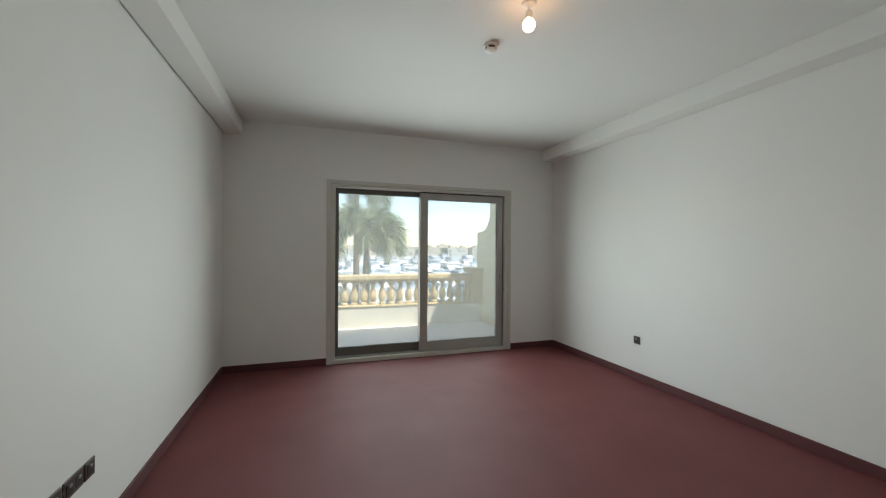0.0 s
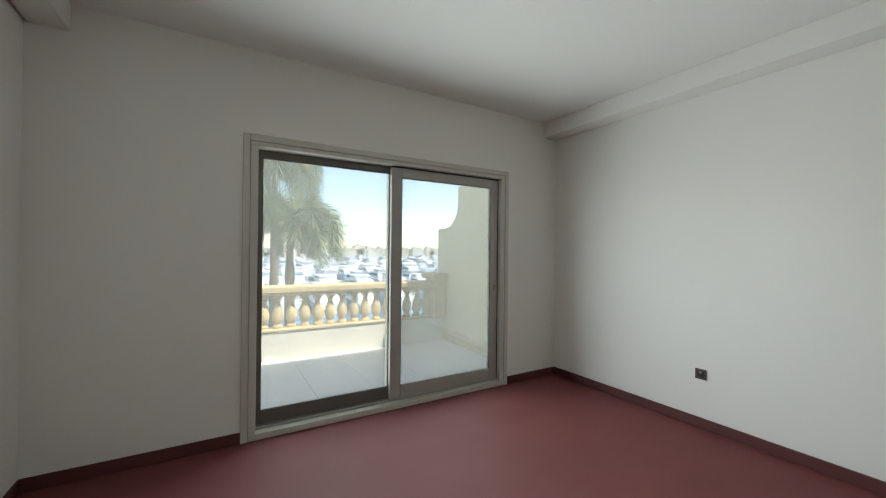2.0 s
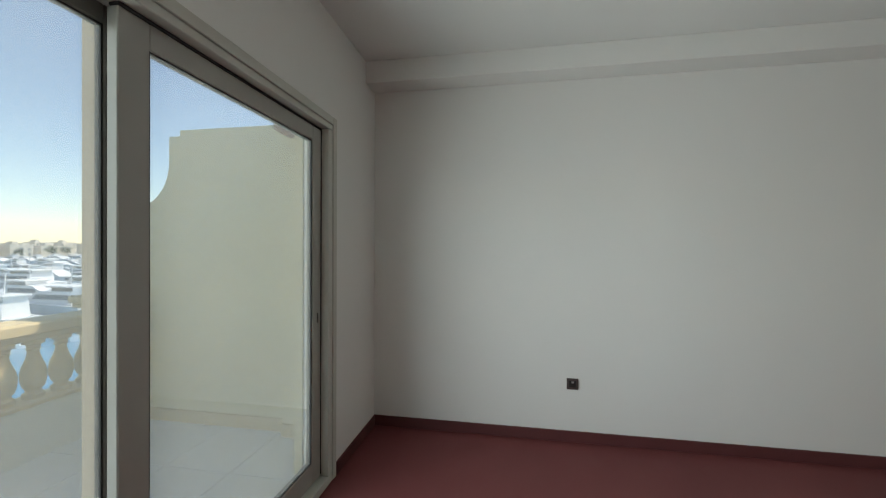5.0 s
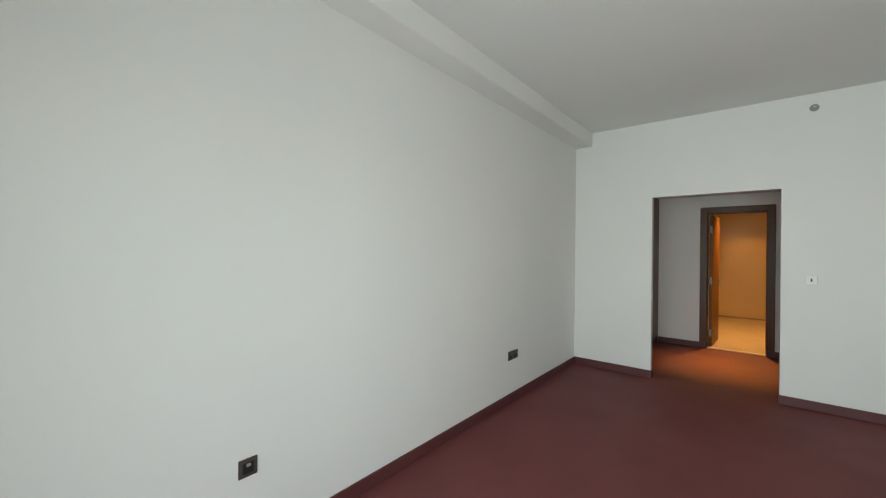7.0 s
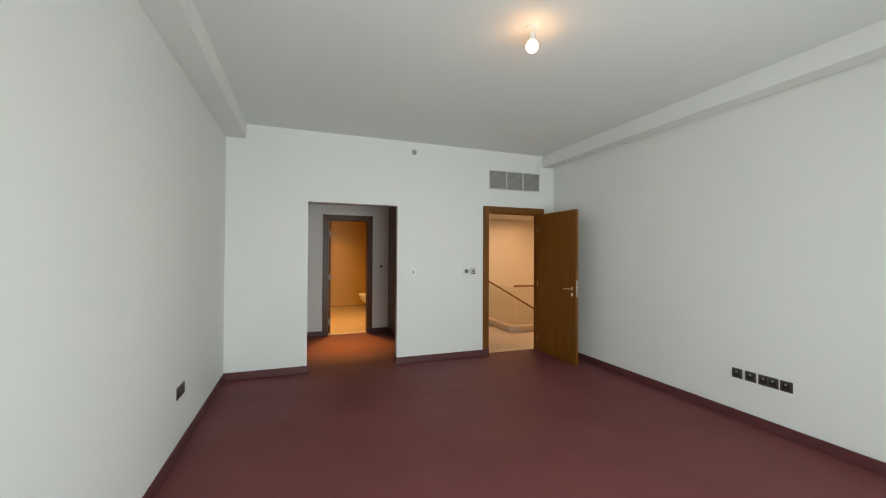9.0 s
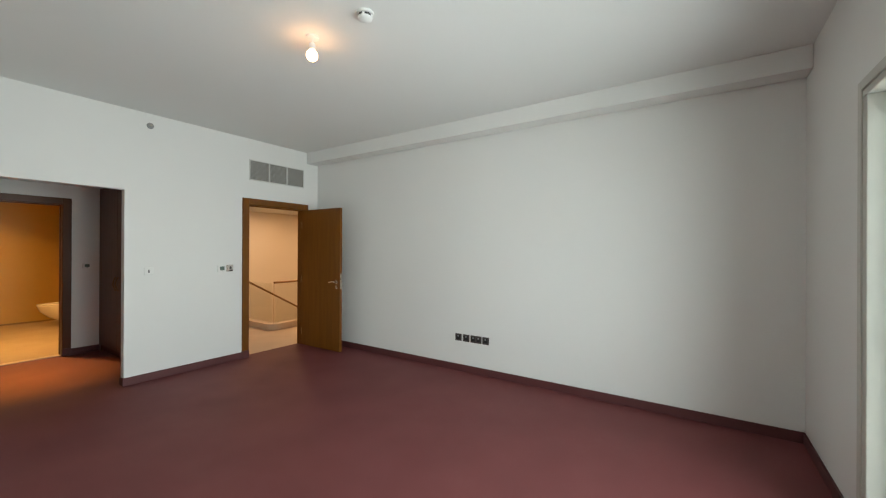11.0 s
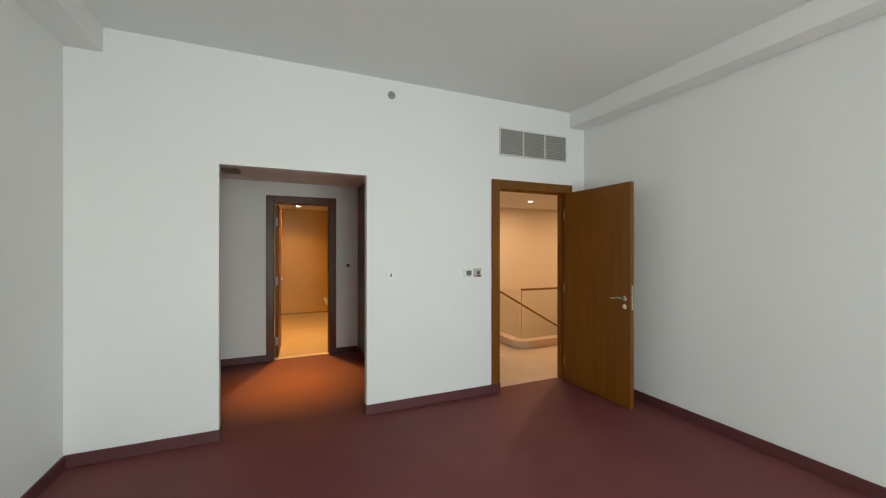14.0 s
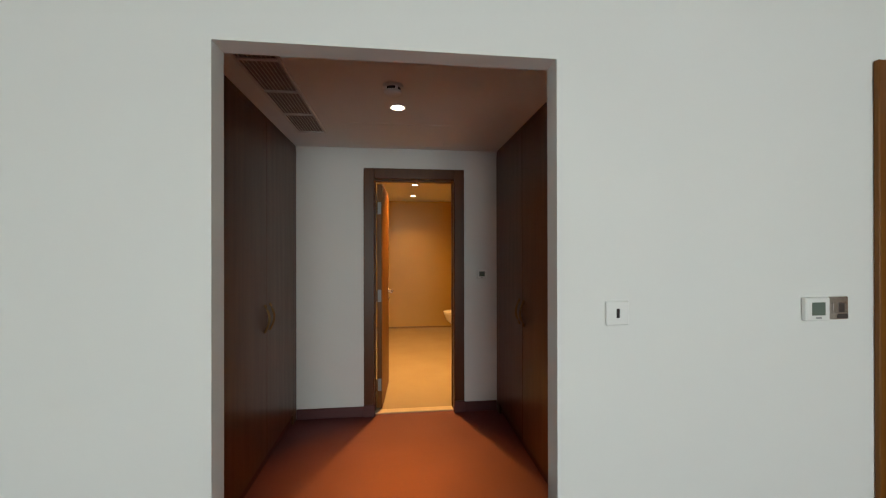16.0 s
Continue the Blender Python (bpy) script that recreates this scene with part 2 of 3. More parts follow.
def tube(points, r, segs=10):
    """Round bar along a line of points."""
    bm = bmesh.new()
    pts = [Vector(p) for p in points]
    rings = []
    for i, p in enumerate(pts):
        d = (pts[min(i + 1, len(pts) - 1)] - pts[max(i - 1, 0)]).normalized()
        u = d.cross(Vector((0, 0, 1)) if abs(d.z) < 0.9 else Vector((1, 0, 0))).normalized()
        w = d.cross(u)
        rings.append([bm.verts.new(p + r * (math.cos(2 * math.pi * k / segs) * u + math.sin(2 * math.pi * k / segs) * w)) for k in range(segs)])
    for a, b in zip(rings, rings[1:]):
        for i in range(segs):
            bm.faces.new((a[i], a[(i + 1) % segs], b[(i + 1) % segs], b[i]))
    bm.faces.new(rings[0])
    bm.faces.new(rings[-1])
    return bm


def prism(outline, lo, hi, axis="x"):
    """A flat outline drawn out along an axis."""
    bm = bmesh.new()
    def at(p, v):
        return (v, p[0], p[1]) if axis == "x" else (p[0], v, p[1]) if axis == "y" else (p[0], p[1], v)
    a = [bm.verts.new(at(p, lo)) for p in outline]
    b = [bm.verts.new(at(p, hi)) for p in outline]
    n = len(outline)
    bm.faces.new(a)
    bm.faces.new(b)
    for i in range(n):
        bm.faces.new((a[i], a[(i + 1) % n], b[(i + 1) % n], b[i]))
    return bm


def structure(name, bm, mat, label, category):
    return tagged(link_mesh(name, bm, mat), label, category, kind="structure")


# ---- bedroom shell ----
W, L, H = 4.48, 5.75, 2.96
OX0, OX1, OZ = 2.468, 3.587, 2.090      # closet opening
DX0, DX1, DZ = 0.275, 1.122, 2.06       # bedroom door opening
NX0, NX1, NZ = 1.17, 3.74, 2.325        # window opening
BACK = -2.087                           # closet end wall

structure("floor", box(-0.2, -0.10, -0.12, W + 0.2, L + 0.02, 0.0), CARPET, "maroon short-pile carpet over the bedroom floor", "floor")
structure("floor_closet", box(1.55, BACK - 0.06, -0.12, W, -0.101, 0.0), CARPET, "maroon carpet running on into the closet passage", "floor")
structure("ceiling", box(-0.2, -0.2, H, W + 0.2, L + 0.22, H + 0.15), CEIL, "flat white painted bedroom ceiling", "ceiling")
structure("wall_west", box(-0.2, -0.10, 0, 0, L + 0.22, H), PAINT, "long white painted plaster wall", "wall")
structure("wall_east", box(W, -2.3, 0, W + 0.2, L + 0.22, H), PAINT, "long white painted plaster wall", "wall")
structure("wall_north", boxes((0, L, 0, NX0, L + 0.22, H), (NX1, L, 0, W, L + 0.22, H), (NX0, L, NZ, NX1, L + 0.22, H)), PAINT,
          "white painted wall round the sliding balcony door", "wall")
structure("wall_south", boxes((0, -0.10, 0, DX0 - 0.02, 0, H), (DX0 - 0.02, -0.10, DZ + 0.02, DX1 + 0.02, 0, H), (DX1 + 0.02, -0.10, 0, 1.6, 0, H),
                              (1.6, -0.085, 0, OX0, 0, H), (OX0, -0.085, OZ, OX1, 0, H), (OX1, -0.085, 0, W, 0, H)), PAINT,
          "white painted wall with a door and a closet opening", "wall")
structure("bulkhead_west", boxes((0.013, 0.0, 2.789, 0.205, L, H, 0.003), (0, 0.0, 2.84, 0.0129, L, H)), PAINT, "white boxed-in beam along the ceiling edge", "beam")
structure("bulkhead_east", box(W - 0.207, 0.0, 2.789, W, L, H, 0.003), PAINT, "white boxed-in beam along the ceiling edge", "beam")


def skirting(name, runs):
    root = thing(name, label="maroon painted skirting board along the wall foot", category="skirting", kind="structure")
    for x0, y0, x1, y1 in runs:
        bm = bmesh.new()
        add_box(bm, x0, y0, 0.0, x1, y1, 0.085, 0.003)
        part("board", bm, SKIRT, root)


skirting("baseboard", ((0, 0, 0.014, L), (W - 0.014, 0, W, L), (0.014, L - 0.014, NX0 - 0.01, L), (NX1 + 0.01, L - 0.014, W - 0.014, L),
                       (0.014, 0, DX0 - 0.09, 0.014), (DX1 + 0.09, 0, OX0 + 0.012, 0.014), (OX1 - 0.012, 0, W - 0.014, 0.014),
                       (OX0, -0.085, OX0 + 0.012, 0), (OX1 - 0.012, -0.085, OX1, 0)))
skirting("baseboard_closet", ((2.143, BACK, 2.4335, BACK + 0.014), (3.3155, BACK, 3.871, BACK + 0.014)))

# ---- sliding balcony door ----
wd = thing("window_1", 2.455, L, 0, label="two-leaf sliding balcony door in beige aluminium, closed", category="window", kind="structure")
FX = 2.455


def wpart(name, x0, y0, z0, x1, y1, z1, mat, label="", bevel=0.003, parent=None):
    return part(name, box(x0 - FX, y0 - L, z0, x1 - FX, y1 - L, z1, bevel), mat, parent or wd, label)


wpart("casing", 1.157, L - 0.012, 0, 1.205, L - 0.0005, 2.325, ALU)
wpart("casing", 3.695, L - 0.012, 0, 3.743, L - 0.0005, 2.325, ALU)
wpart("casing", 1.205, L - 0.012, 2.275, 3.695, L - 0.0005, 2.325, ALU)
for x0, x1 in ((1.208, 1.262), (3.640, 3.692)):
    wpart("frame_jamb", x0, L - 0.006, 0.052, x1, L + 0.15, 2.236, ALU)
wpart("frame_head", 1.208, L - 0.006, 2.238, 3.692, L + 0.15, 2.272, ALU)
wpart("frame_sill", 1.206, L - 0.008, 0.0, 3.694, L + 0.15, 0.05, ALU)
wpart("fill", 1.172, L + 0.001, 0.0, 1.2075, L + 0.15, 2.274, ALU)
wpart("fill", 3.6925, L + 0.001, 0.0, 3.738, L + 0.15, 2.274, ALU)
wpart("fill", 1.172, L + 0.001, 2.2745, 3.738, L + 0.15, 2.323, ALU)
# black strips added as the shadow in the gaps beside and above the sliding leaf
wpart("gap_shade", 3.6345, L + 0.040, 0.068, 3.6395, L + 0.080, 2.2375, RUBBER_AND_SHADE, "black strip in place of the shade in the sash gap")
wpart("gap_shade", 2.3805, L + 0.040, 2.226, 3.634, L + 0.080, 2.2375, RUBBER_AND_SHADE, "black strip in place of the shade in the sash gap")
wpart("track", 1.264, L + 0.055, 0.05, 3.638, L + 0.06, 0.066, ALUGREY)
wpart("track", 1.264, L + 0.118, 0.05, 3.638, L + 0.123, 0.066, ALUGREY)


def sash(x0, x1, y0, y1, z0, z1, left, right, top, low, mat, name):
    s = thing(name, (x0 + x1) / 2 - FX, y0 - L, 0)
    s.parent = wd
    s.matrix_world = pose((x0 + x1) / 2, y0, 0)
    s.matrix_parent_inverse = wd.matrix_world.inverted()
    s.matrix_basis = pose((x0 + x1) / 2, y0, 0)
    c = (x0 + x1) / 2
    def piece(nm, a0, b0, a1, b1, m, d0=0.0, d1=y1 - y0, bv=0.004):
        return part(nm, box(a0 - c, d0, b0, a1 - c, d1, b1, bv), m, s)
    piece("stile", x0, z0, x0 + left, z1, mat)
    piece("stile", x1 - right, z0, x1, z1, mat)
    piece("rail", x0 + left, z1 - top, x1 - right, z1, mat)
    piece("rail", x0 + left, z0, x1 - right, z0 + low, mat)
    g = 0.006
    for a0, b0, a1, b1 in ((x0 + left, z0 + low, x0 + left + g, z1 - top), (x1 - right - g, z0 + low, x1 - right, z1 - top),
                           (x0 + left + g, z0 + low, x1 - right - g, z0 + low + g), (x0 + left + g, z1 - top - g, x1 - right - g, z1 - top)):
        piece("gasket", a0, b0, a1, b1, RUBBER_AND_SHADE, 0.006, y1 - y0 - 0.006, 0)
    p = piece("pane", x0 + left + 0.001, z0 + low + 0.001, x1 - right - 0.001, z1 - top - 0.001, PANE, 0.014, 0.0142, 0)
    p.visible_shadow = False
    return s


# fixed leaf: the shade of its recess is put into its dark colour
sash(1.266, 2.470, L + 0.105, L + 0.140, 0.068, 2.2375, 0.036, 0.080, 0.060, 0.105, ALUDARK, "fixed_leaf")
# sunlit look of this edge is put into its tan colour
wpart("interlock", 2.392, L + 0.1405, 0.07, 2.468, L + 0.195, 2.230, TAN, "outer edge of the meeting stile, coloured tan as if sunlit")
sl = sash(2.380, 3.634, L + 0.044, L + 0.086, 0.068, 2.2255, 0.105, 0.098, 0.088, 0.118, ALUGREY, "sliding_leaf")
part("lock", box(3.587 - 3.008, -0.006, 1.03, 3.597 - 3.008, 0.002, 1.09, 0.002), ALUDARK, sl, "small dark flush lock")

# ---- closet passage, bathroom and landing shells ----
structure("wall_closet_end", boxes((1.55, BACK - 0.12, 0, 2.52, BACK, 2.34), (3.23, BACK - 0.12, 0, W, BACK, 2.34), (2.52, BACK - 0.12, 2.06, 3.23, BACK, 2.34)),
          PAINT, "white painted end wall of the closet passage", "wall")
structure("ceiling_closet", box(1.6, BACK, 2.315, W, -0.086, 2.42), CEIL, "low white ceiling of the closet passage", "ceiling")
structure("wall_closet_west", box(1.45, BACK - 0.12, 0, 1.549, -0.101, 2.5), WARMWALL, "cream painted partition wall", "wall")
structure("floor_bathroom", box(1.5, -6.1, -0.12, 4.3, BACK - 0.061, 0.002), BATHFLOOR, "tan polished stone bathroom floor", "floor")
structure("ceiling_bathroom", box(1.5, -6.2, 2.325, 4.3, BACK - 0.121, 2.5), CEIL, "white bathroom ceiling", "ceiling")
structure("wall_bathroom_end", box(1.5, -6.2, 0, 4.3, -5.75, 2.325), BATHTILE, "ochre tiled bathroom wall", "wall")
structure("wall_bathroom_west", box(1.5, -5.75, 0, 1.70, BACK - 0.121, 2.325), BATHTILE, "ochre tiled bathroom wall", "wall")
structure("wall_bathroom_east", box(4.1, -5.75, 0, 4.3, BACK - 0.121, 2.325), BATHTILE, "ochre tiled bathroom wall", "wall")
# low strips added as the dark shading along the bathroom wall foot
structure("foot_shade_bathroom", boxes((1.7, -5.75, 0.002, 4.1, -5.738, 0.03), (1.7, -5.738, 0.002, 1.712, BACK - 0.125, 0.03)), FOOTSHADE, "low dark ochre strip in place of shading at the bathroom wall foot", "skirting")
structure("threshold", box(2.53, BACK - 0.10, 0.0, 3.22, BACK - 0.02, 0.012, 0.004), MARBLE, "pale marble threshold at the bathroom door", "threshold")
structure("floor_landing", boxes((-0.15, -4.2, -0.25, 1.45, -0.101, -0.002), (-4.7, -1.42, -0.25, -0.15, -0.101, -0.002)), MARBLE,
          "polished beige marble landing floor", "floor")
structure("ceiling_landing", box(-4.9, -4.4, 2.40, 1.45, -0.101, 2.55), CEIL, "white landing ceiling", "ceiling")
structure("wall_landing_south", box(-4.9, -4.4, -3.2, 1.6, -4.2, 2.40), WARMWALL, "cream painted landing wall", "wall")
structure("wall_landing_west", box(-4.9, -4.2, -3.2, -4.7, -0.101, 2.40), WARMWALL, "cream painted landing wall", "wall")
structure("wall_landing_north", box(-4.9, -0.10, -0.25, -0.201, 0, 2.55), WARMWALL, "cream painted landing wall", "wall")
structure("wall_stairwell_north", box(-4.7, -1.42, -3.2, -0.15, -1.30, -0.251), WARMWALL, "cream painted stairwell wall", "wall")
structure("wall_stairwell_east", box(-0.15, -4.2, -3.2, 0.0, -1.43, -0.251), WARMWALL, "cream painted stairwell wall", "wall")
structure("floor_lower", box(-4.9, -4.2, -3.3, 0.0, -1.3, -3.2), MARBLE, "beige marble floor at the stair foot", "floor")


# ---- doors ----
def door_frame(name, x0, x1, z1, y_front, y_back, mat, label, face=0.09):
    f = thing(name, (x0 + x1) / 2, y_front, 0, label=label, category="door frame", kind="structure")
    c = (x0 + x1) / 2
    d = y_back - y_front
    for a0, a1 in ((x0 - face, x0), (x1, x1 + face)):
        part("architrave", box(a0 - c, 0.001, 0.1, a1 - c, 0.022, z1 + face, 0.004), mat, f)
        part("plinth_block", box(a0 - c - 0.003, 0.001, 0, a1 - c + 0.003, 0.028, 0.0995, 0.004), SKIRT, f)
        part("architrave", box(a0 - c, d - 0.022, 0.0, a1 - c, d - 0.001, z1 + face, 0.004), mat, f)
    part("architrave", box(x0 - c, 0.001, z1, x1 - c, 0.022, z1 + face, 0.004), mat, f)
    part("architrave", box(x0 - c, d - 0.022, z1, x1 - c, d - 0.001, z1 + face, 0.004), mat, f)
    part("jamb", box(x0 - 0.018 - c, d, 0, x0 - c, 0, z1, 0.002), mat, f)
    part("jamb", box(x1 - c, d, 0, x1 + 0.018 - c, 0, z1, 0.002), mat, f)
    part("head", box(x0 - 0.018 - c, d, z1 + 0.0005, x1 + 0.018 - c, 0, z1 + 0.018, 0.002), mat, f)
    part("stop", box(x0 - c, d + 0.004, 0, x0 + 0.008 - c, d + 0.045, z1 - 0.012, 0.002), mat, f)
    part("stop", box(x1 - 0.008 - c, d + 0.004, 0, x1 - c, d + 0.045, z1 - 0.012, 0.002), mat, f)
    part("stop", box(x0 - c, d + 0.01, z1 - 0.012, x1 - c, d + 0.06, z1, 0.002), mat, f)
    return f


door_frame("door_frame_1", DX0, DX1, DZ, 0.0, -0.10, WOOD, "red-brown veneered frame of the bedroom door")
# same wood as the first frame, with the shade put into a darker colour
door_frame("door_frame_2", 2.527, 3.222, 2.05, BACK, BACK - 0.12, DARKWOOD, "brown veneered frame of the bathroom door, darkened for shade")


def door_leaf(name, hinge, turn, width, height, mat, label, flip=1):
    """Leaf along +x from its hinge, 42 mm thick; flip: the side of its thickness."""
    d = thing(name, *hinge, turn, label=label, category="door", kind="structure")
    y0, y1 = sorted((0, 0.042 * flip))
    part("panel", box(0.004, y0, 0.012, width, y1, height, 0.002), mat, d)
    for s, yy in ((-1, y0), (1, y1)):
        t = Matrix.Translation((width - 0.06, yy, 1.0)) @ pose(0, 0, 0, -90 * s)
        lv = part("lever", lathe([(0, 0), (0.025, 0), (0.025, 0.008), (0.010, 0.010), (0.010, 0.05), (0, 0.05)], 16, t), CHROME, d, "satin nickel lever handle", True)
        pts = [(width - 0.06 + 0.006 - k * 0.126 / 6, yy + s * (0.046 + 0.004 * math.sin(k * 0.6)), 1.0 + 0.006 * math.sin(k * 0.9)) for k in range(7)]
        part("grip", tube(pts, 0.0095, 8), CHROME, lv, smooth=True)
        t = Matrix.Translation((width - 0.06, yy, 0.925)) @ pose(0, 0, 0, -90 * s)
        part("key_rose", lathe([(0, 0), (0.024, 0), (0.024, 0.008), (0.009, 0.009), (0.009, 0.014), (0, 0.014)], 16, t), CHROME, d, smooth=True)
    part("lock_plate", box(width - 0.001, y0 + 0.010, 0.90, width + 0.002, y1 - 0.010, 1.12, 0.0005), CHROME, d, "bright steel lock plate")
    part("latch", box(width + 0.001, y0 + 0.014, 1.03, width + 0.012, y1 - 0.014, 1.055, 0.002), CHROME, d)
    for hz in (0.22, 1.02, height - 0.22):
        part("hinge_plate", box(0.0015, y0 + 0.005, hz - 0.055, 0.0045, y1 - 0.005, hz + 0.055, 0.0005), GREYP, d, "dull grey hinge plate")
        part("hinge", tube([(0, y0 - 0.004 if flip > 0 else y1 + 0.004, hz - 0.05), (0, y0 - 0.004 if flip > 0 else y1 + 0.004, hz + 0.05)], 0.007, 8), BRONZE, d, smooth=True)
    return d


door_leaf("door_1", (0.305, 0.030, 0), 90.6, 0.842, 2.052, WOOD, "flush red-brown veneered bedroom door standing wide open", 1)
door_leaf("door_2", (3.206, BACK - 0.122, 0), -93.5, 0.690, 2.03, WOOD, "flush brown veneered bathroom door standing wide open", -1)


# ---- wall fittings ----
def wall_turn(wall):
    """Local x along the wall, y out of it, z up."""
    return {"w": -90, "e": 90, "s": 0}[wall]


def socket(x, y, z, wall, w=0.086, double=False):
    s = thing("wall_socket", x, y, z, wall_turn(wall), label="dark metal wall socket plate on the white wall", category="wall socket", group="wall sockets")
    part("plate", box(-w / 2, 0.0005, -0.043, w / 2, 0.009, 0.043, 0.003), PLATE, s)
    for c in ((-0.034, 0.034) if double else (0,)):
        part("insert", box(c - 0.026, 0.009, -0.026, c + 0.026, 0.0115, 0.026, 0.0015), BLACK, s)
        part("rocker", box(c - 0.010, 0.0115, 0.008, c + 0.010, 0.0155, 0.022, 0.0015), GREYP, s)
        for px, pz in ((-0.011, -0.012), (0.011, -0.012), (0, 0.001)):
            part("pin_hole", box(c + px - 0.003, 0.0115, pz - 0.002, c + px + 0.003, 0.012, pz + 0.002), RUBBER_AND_SHADE, s)
    return s


socket(W, 4.147, 0.447, "e")
socket(W, 1.596, 0.447, "e")
socket(W, 1.694, 0.447, "e")
for yy, ww, dd in ((2.655, 0.086, False), (2.764, 0.086, False), (2.897, 0.146, True), (3.024, 0.086, False)):
    socket(0, yy, 0.408, "w", ww, dd)

ks = thing("key_switch", 2.252, 0, 1.212, 0, label="white square wall plate with a small dark key slot", category="switch")
part("plate", box(-0.043, 0.0005, -0.043, 0.043, 0.010, 0.043, 0.004), WHITEP, ks)
part("slot", box(-0.006, 0.010, -0.016, 0.006, 0.0125, 0.016, 0.001), BLACK, ks, "dark upright slot")


def thermostat(x, y, z, s=1.0):
    t = thing("thermostat", x, y, z, 0, label="white wall thermostat with a grey display", category="thermostat", group="thermostats")
    part("case", box(-0.05 * s, 0.0005, -0.043 * s, 0.05 * s, 0.022, 0.043 * s, 0.004), WHITEP, t)
    part("display", box(-0.028 * s, 0.022, -0.022 * s, 0.028 * s, 0.0235, 0.026 * s, 0.001), SCREEN, t, "grey-green display")
    part("button", box(-0.012 * s, 0.022, -0.034 * s, 0.012 * s, 0.0245, -0.028 * s, 0.001), GREYP, t)


thermostat(1.475, 0, 1.212)
thermostat(2.277, BACK, 1.217, 0.9)
sw = thing("light_switch", 1.374, 0, 1.213, 0, label="brushed metal rocker light switch", category="switch")
part("plate", box(-0.043, 0.0005, -0.043, 0.043, 0.009, 0.043, 0.003), CHROME, sw)
part("rocker", box(-0.022, 0.009, -0.016, 0.002, 0.0135, 0.020, 0.002), PLATE, sw, "dark upper rocker")
part("rocker", box(0.004, 0.009, -0.016, 0.028, 0.0135, 0.020, 0.002), CHROME, sw)
part("name_strip", box(-0.040, 0.009, -0.038, 0.006, 0.0105, -0.022, 0.001), PLATE, sw, "dark lower strip")

spk = thing("sidewall_sprinkler", 2.244, 0, 2.825, 0, label="small grey sidewall sprinkler rose high on the wall", category="sprinkler")
part("rose", lathe([(0, 0.0005), (0.034, 0.0005), (0.034, 0.006), (0.026, 0.012), (0.016, 0.013), (0.016, 0.003), (0, 0.003)], 20, pose(0, 0, 0, -90)), GREYP, spk, smooth=True)
part("head", lathe([(0, 0.004), (0.008, 0.004), (0.008, 0.030), (0.013, 0.032), (0.013, 0.036), (0, 0.036)], 12, pose(0, 0, 0, -90)), CHROME, spk, smooth=True)


def grille(name, x, y, z, turn, w, h, cells, step, label):
    """Louvred grille: local x along it, y out, z up its height."""
    g = tagged(new(name), label, "air vent")
    g.matrix_world = turn
    part("backing", box(-w / 2 + 0.004, 0.0006, -h / 2 + 0.004, w / 2 - 0.004, 0.0016, h / 2 - 0.004), DUCT, g)
    b = 0.014
    for a in ((-w / 2, -h / 2, w / 2, -h / 2 + b), (-w / 2, h / 2 - b, w / 2, h / 2), (-w / 2, -h / 2 + b, -w / 2 + b, h / 2 - b), (w / 2 - b, -h / 2 + b, w / 2, h / 2 - b)):
        part("frame", box(a[0], 0.0018, a[1], a[2], 0.013, a[3], 0.002), VENT, g)
    cw = (w - 2 * b) / cells
    for i in range(1, cells):
        cx = -w / 2 + b + i * cw
        part("mullion", box(cx - 0.008, 0.0018, -h / 2 + b, cx + 0.008, 0.012, h / 2 - b, 0.001), VENT, g)
    n = int((h - 2 * b) / step)
    sec = [(0.002, -0.004), (0.0105, -0.0075), (0.0105, -0.0060), (0.002, -0.0025)]
    for i in range(cells):
        x0 = -w / 2 + b + i * cw + (0.008 if i else 0)
        x1 = -w / 2 + b + (i + 1) * cw - (0.008 if i < cells - 1 else 0)
        mesh = None
        for k in range(n):
            zz = -h / 2 + b + (k + 0.6) * step
            if mesh is None:
                first = part("slat", prism(sec, x0, x1), VENT, g)
                mesh = first.data
                first.location = (0, 0, zz)
            else:
                o = new("slat", mesh)
                o.parent, o.location = g, (0, 0, zz)
    return g


grille("wall_vent", 0, 0, 0, pose(0.690, 0, 2.541), 0.862, 0.282, 3, 0.0165, "white louvred air vent above the bedroom door")
grille("ceiling_vent", 0, 0, 0, pose(3.65, -0.93, 2.315) @ pose(0, 0, 0, -90, 0, 0) @ pose(0, 0, 0, 0, 90, 0), 1.46, 0.21, 4, 0.020, "long louvred air vent in the closet ceiling")

# pendant bulb holder and detectors
pl = thing("ceiling_lamp", 2.24, 2.80, H, label="bare lit round bulb on a white ceiling holder", category="ceiling lamp")
part("rose", lathe([(0, -0.0005), (0.045, -0.0005), (0.043, -0.012), (0.018, -0.020), (0, -0.020)], 24), WHITEP, pl, smooth=True)
part("cord", tube([(0, 0, -0.018), (0, 0, -0.047)], 0.0035, 8), WHITEP, pl)
part("holder", lathe([(0, -0.045), (0.016, -0.045), (0.021, -0.053), (0.021, -0.093), (0, -0.093)], 20), WHITEP, pl, smooth=True)
part("bulb", lathe([(0, -0.095)] + [(0.039 * math.sin(a), -0.132 + 0.039 * math.cos(a)) for a in [0.35 + k * (math.pi - 0.35) / 14 for k in range(14)]] + [(0, -0.171)], 24), BULB, pl, "glowing frosted round bulb", True)


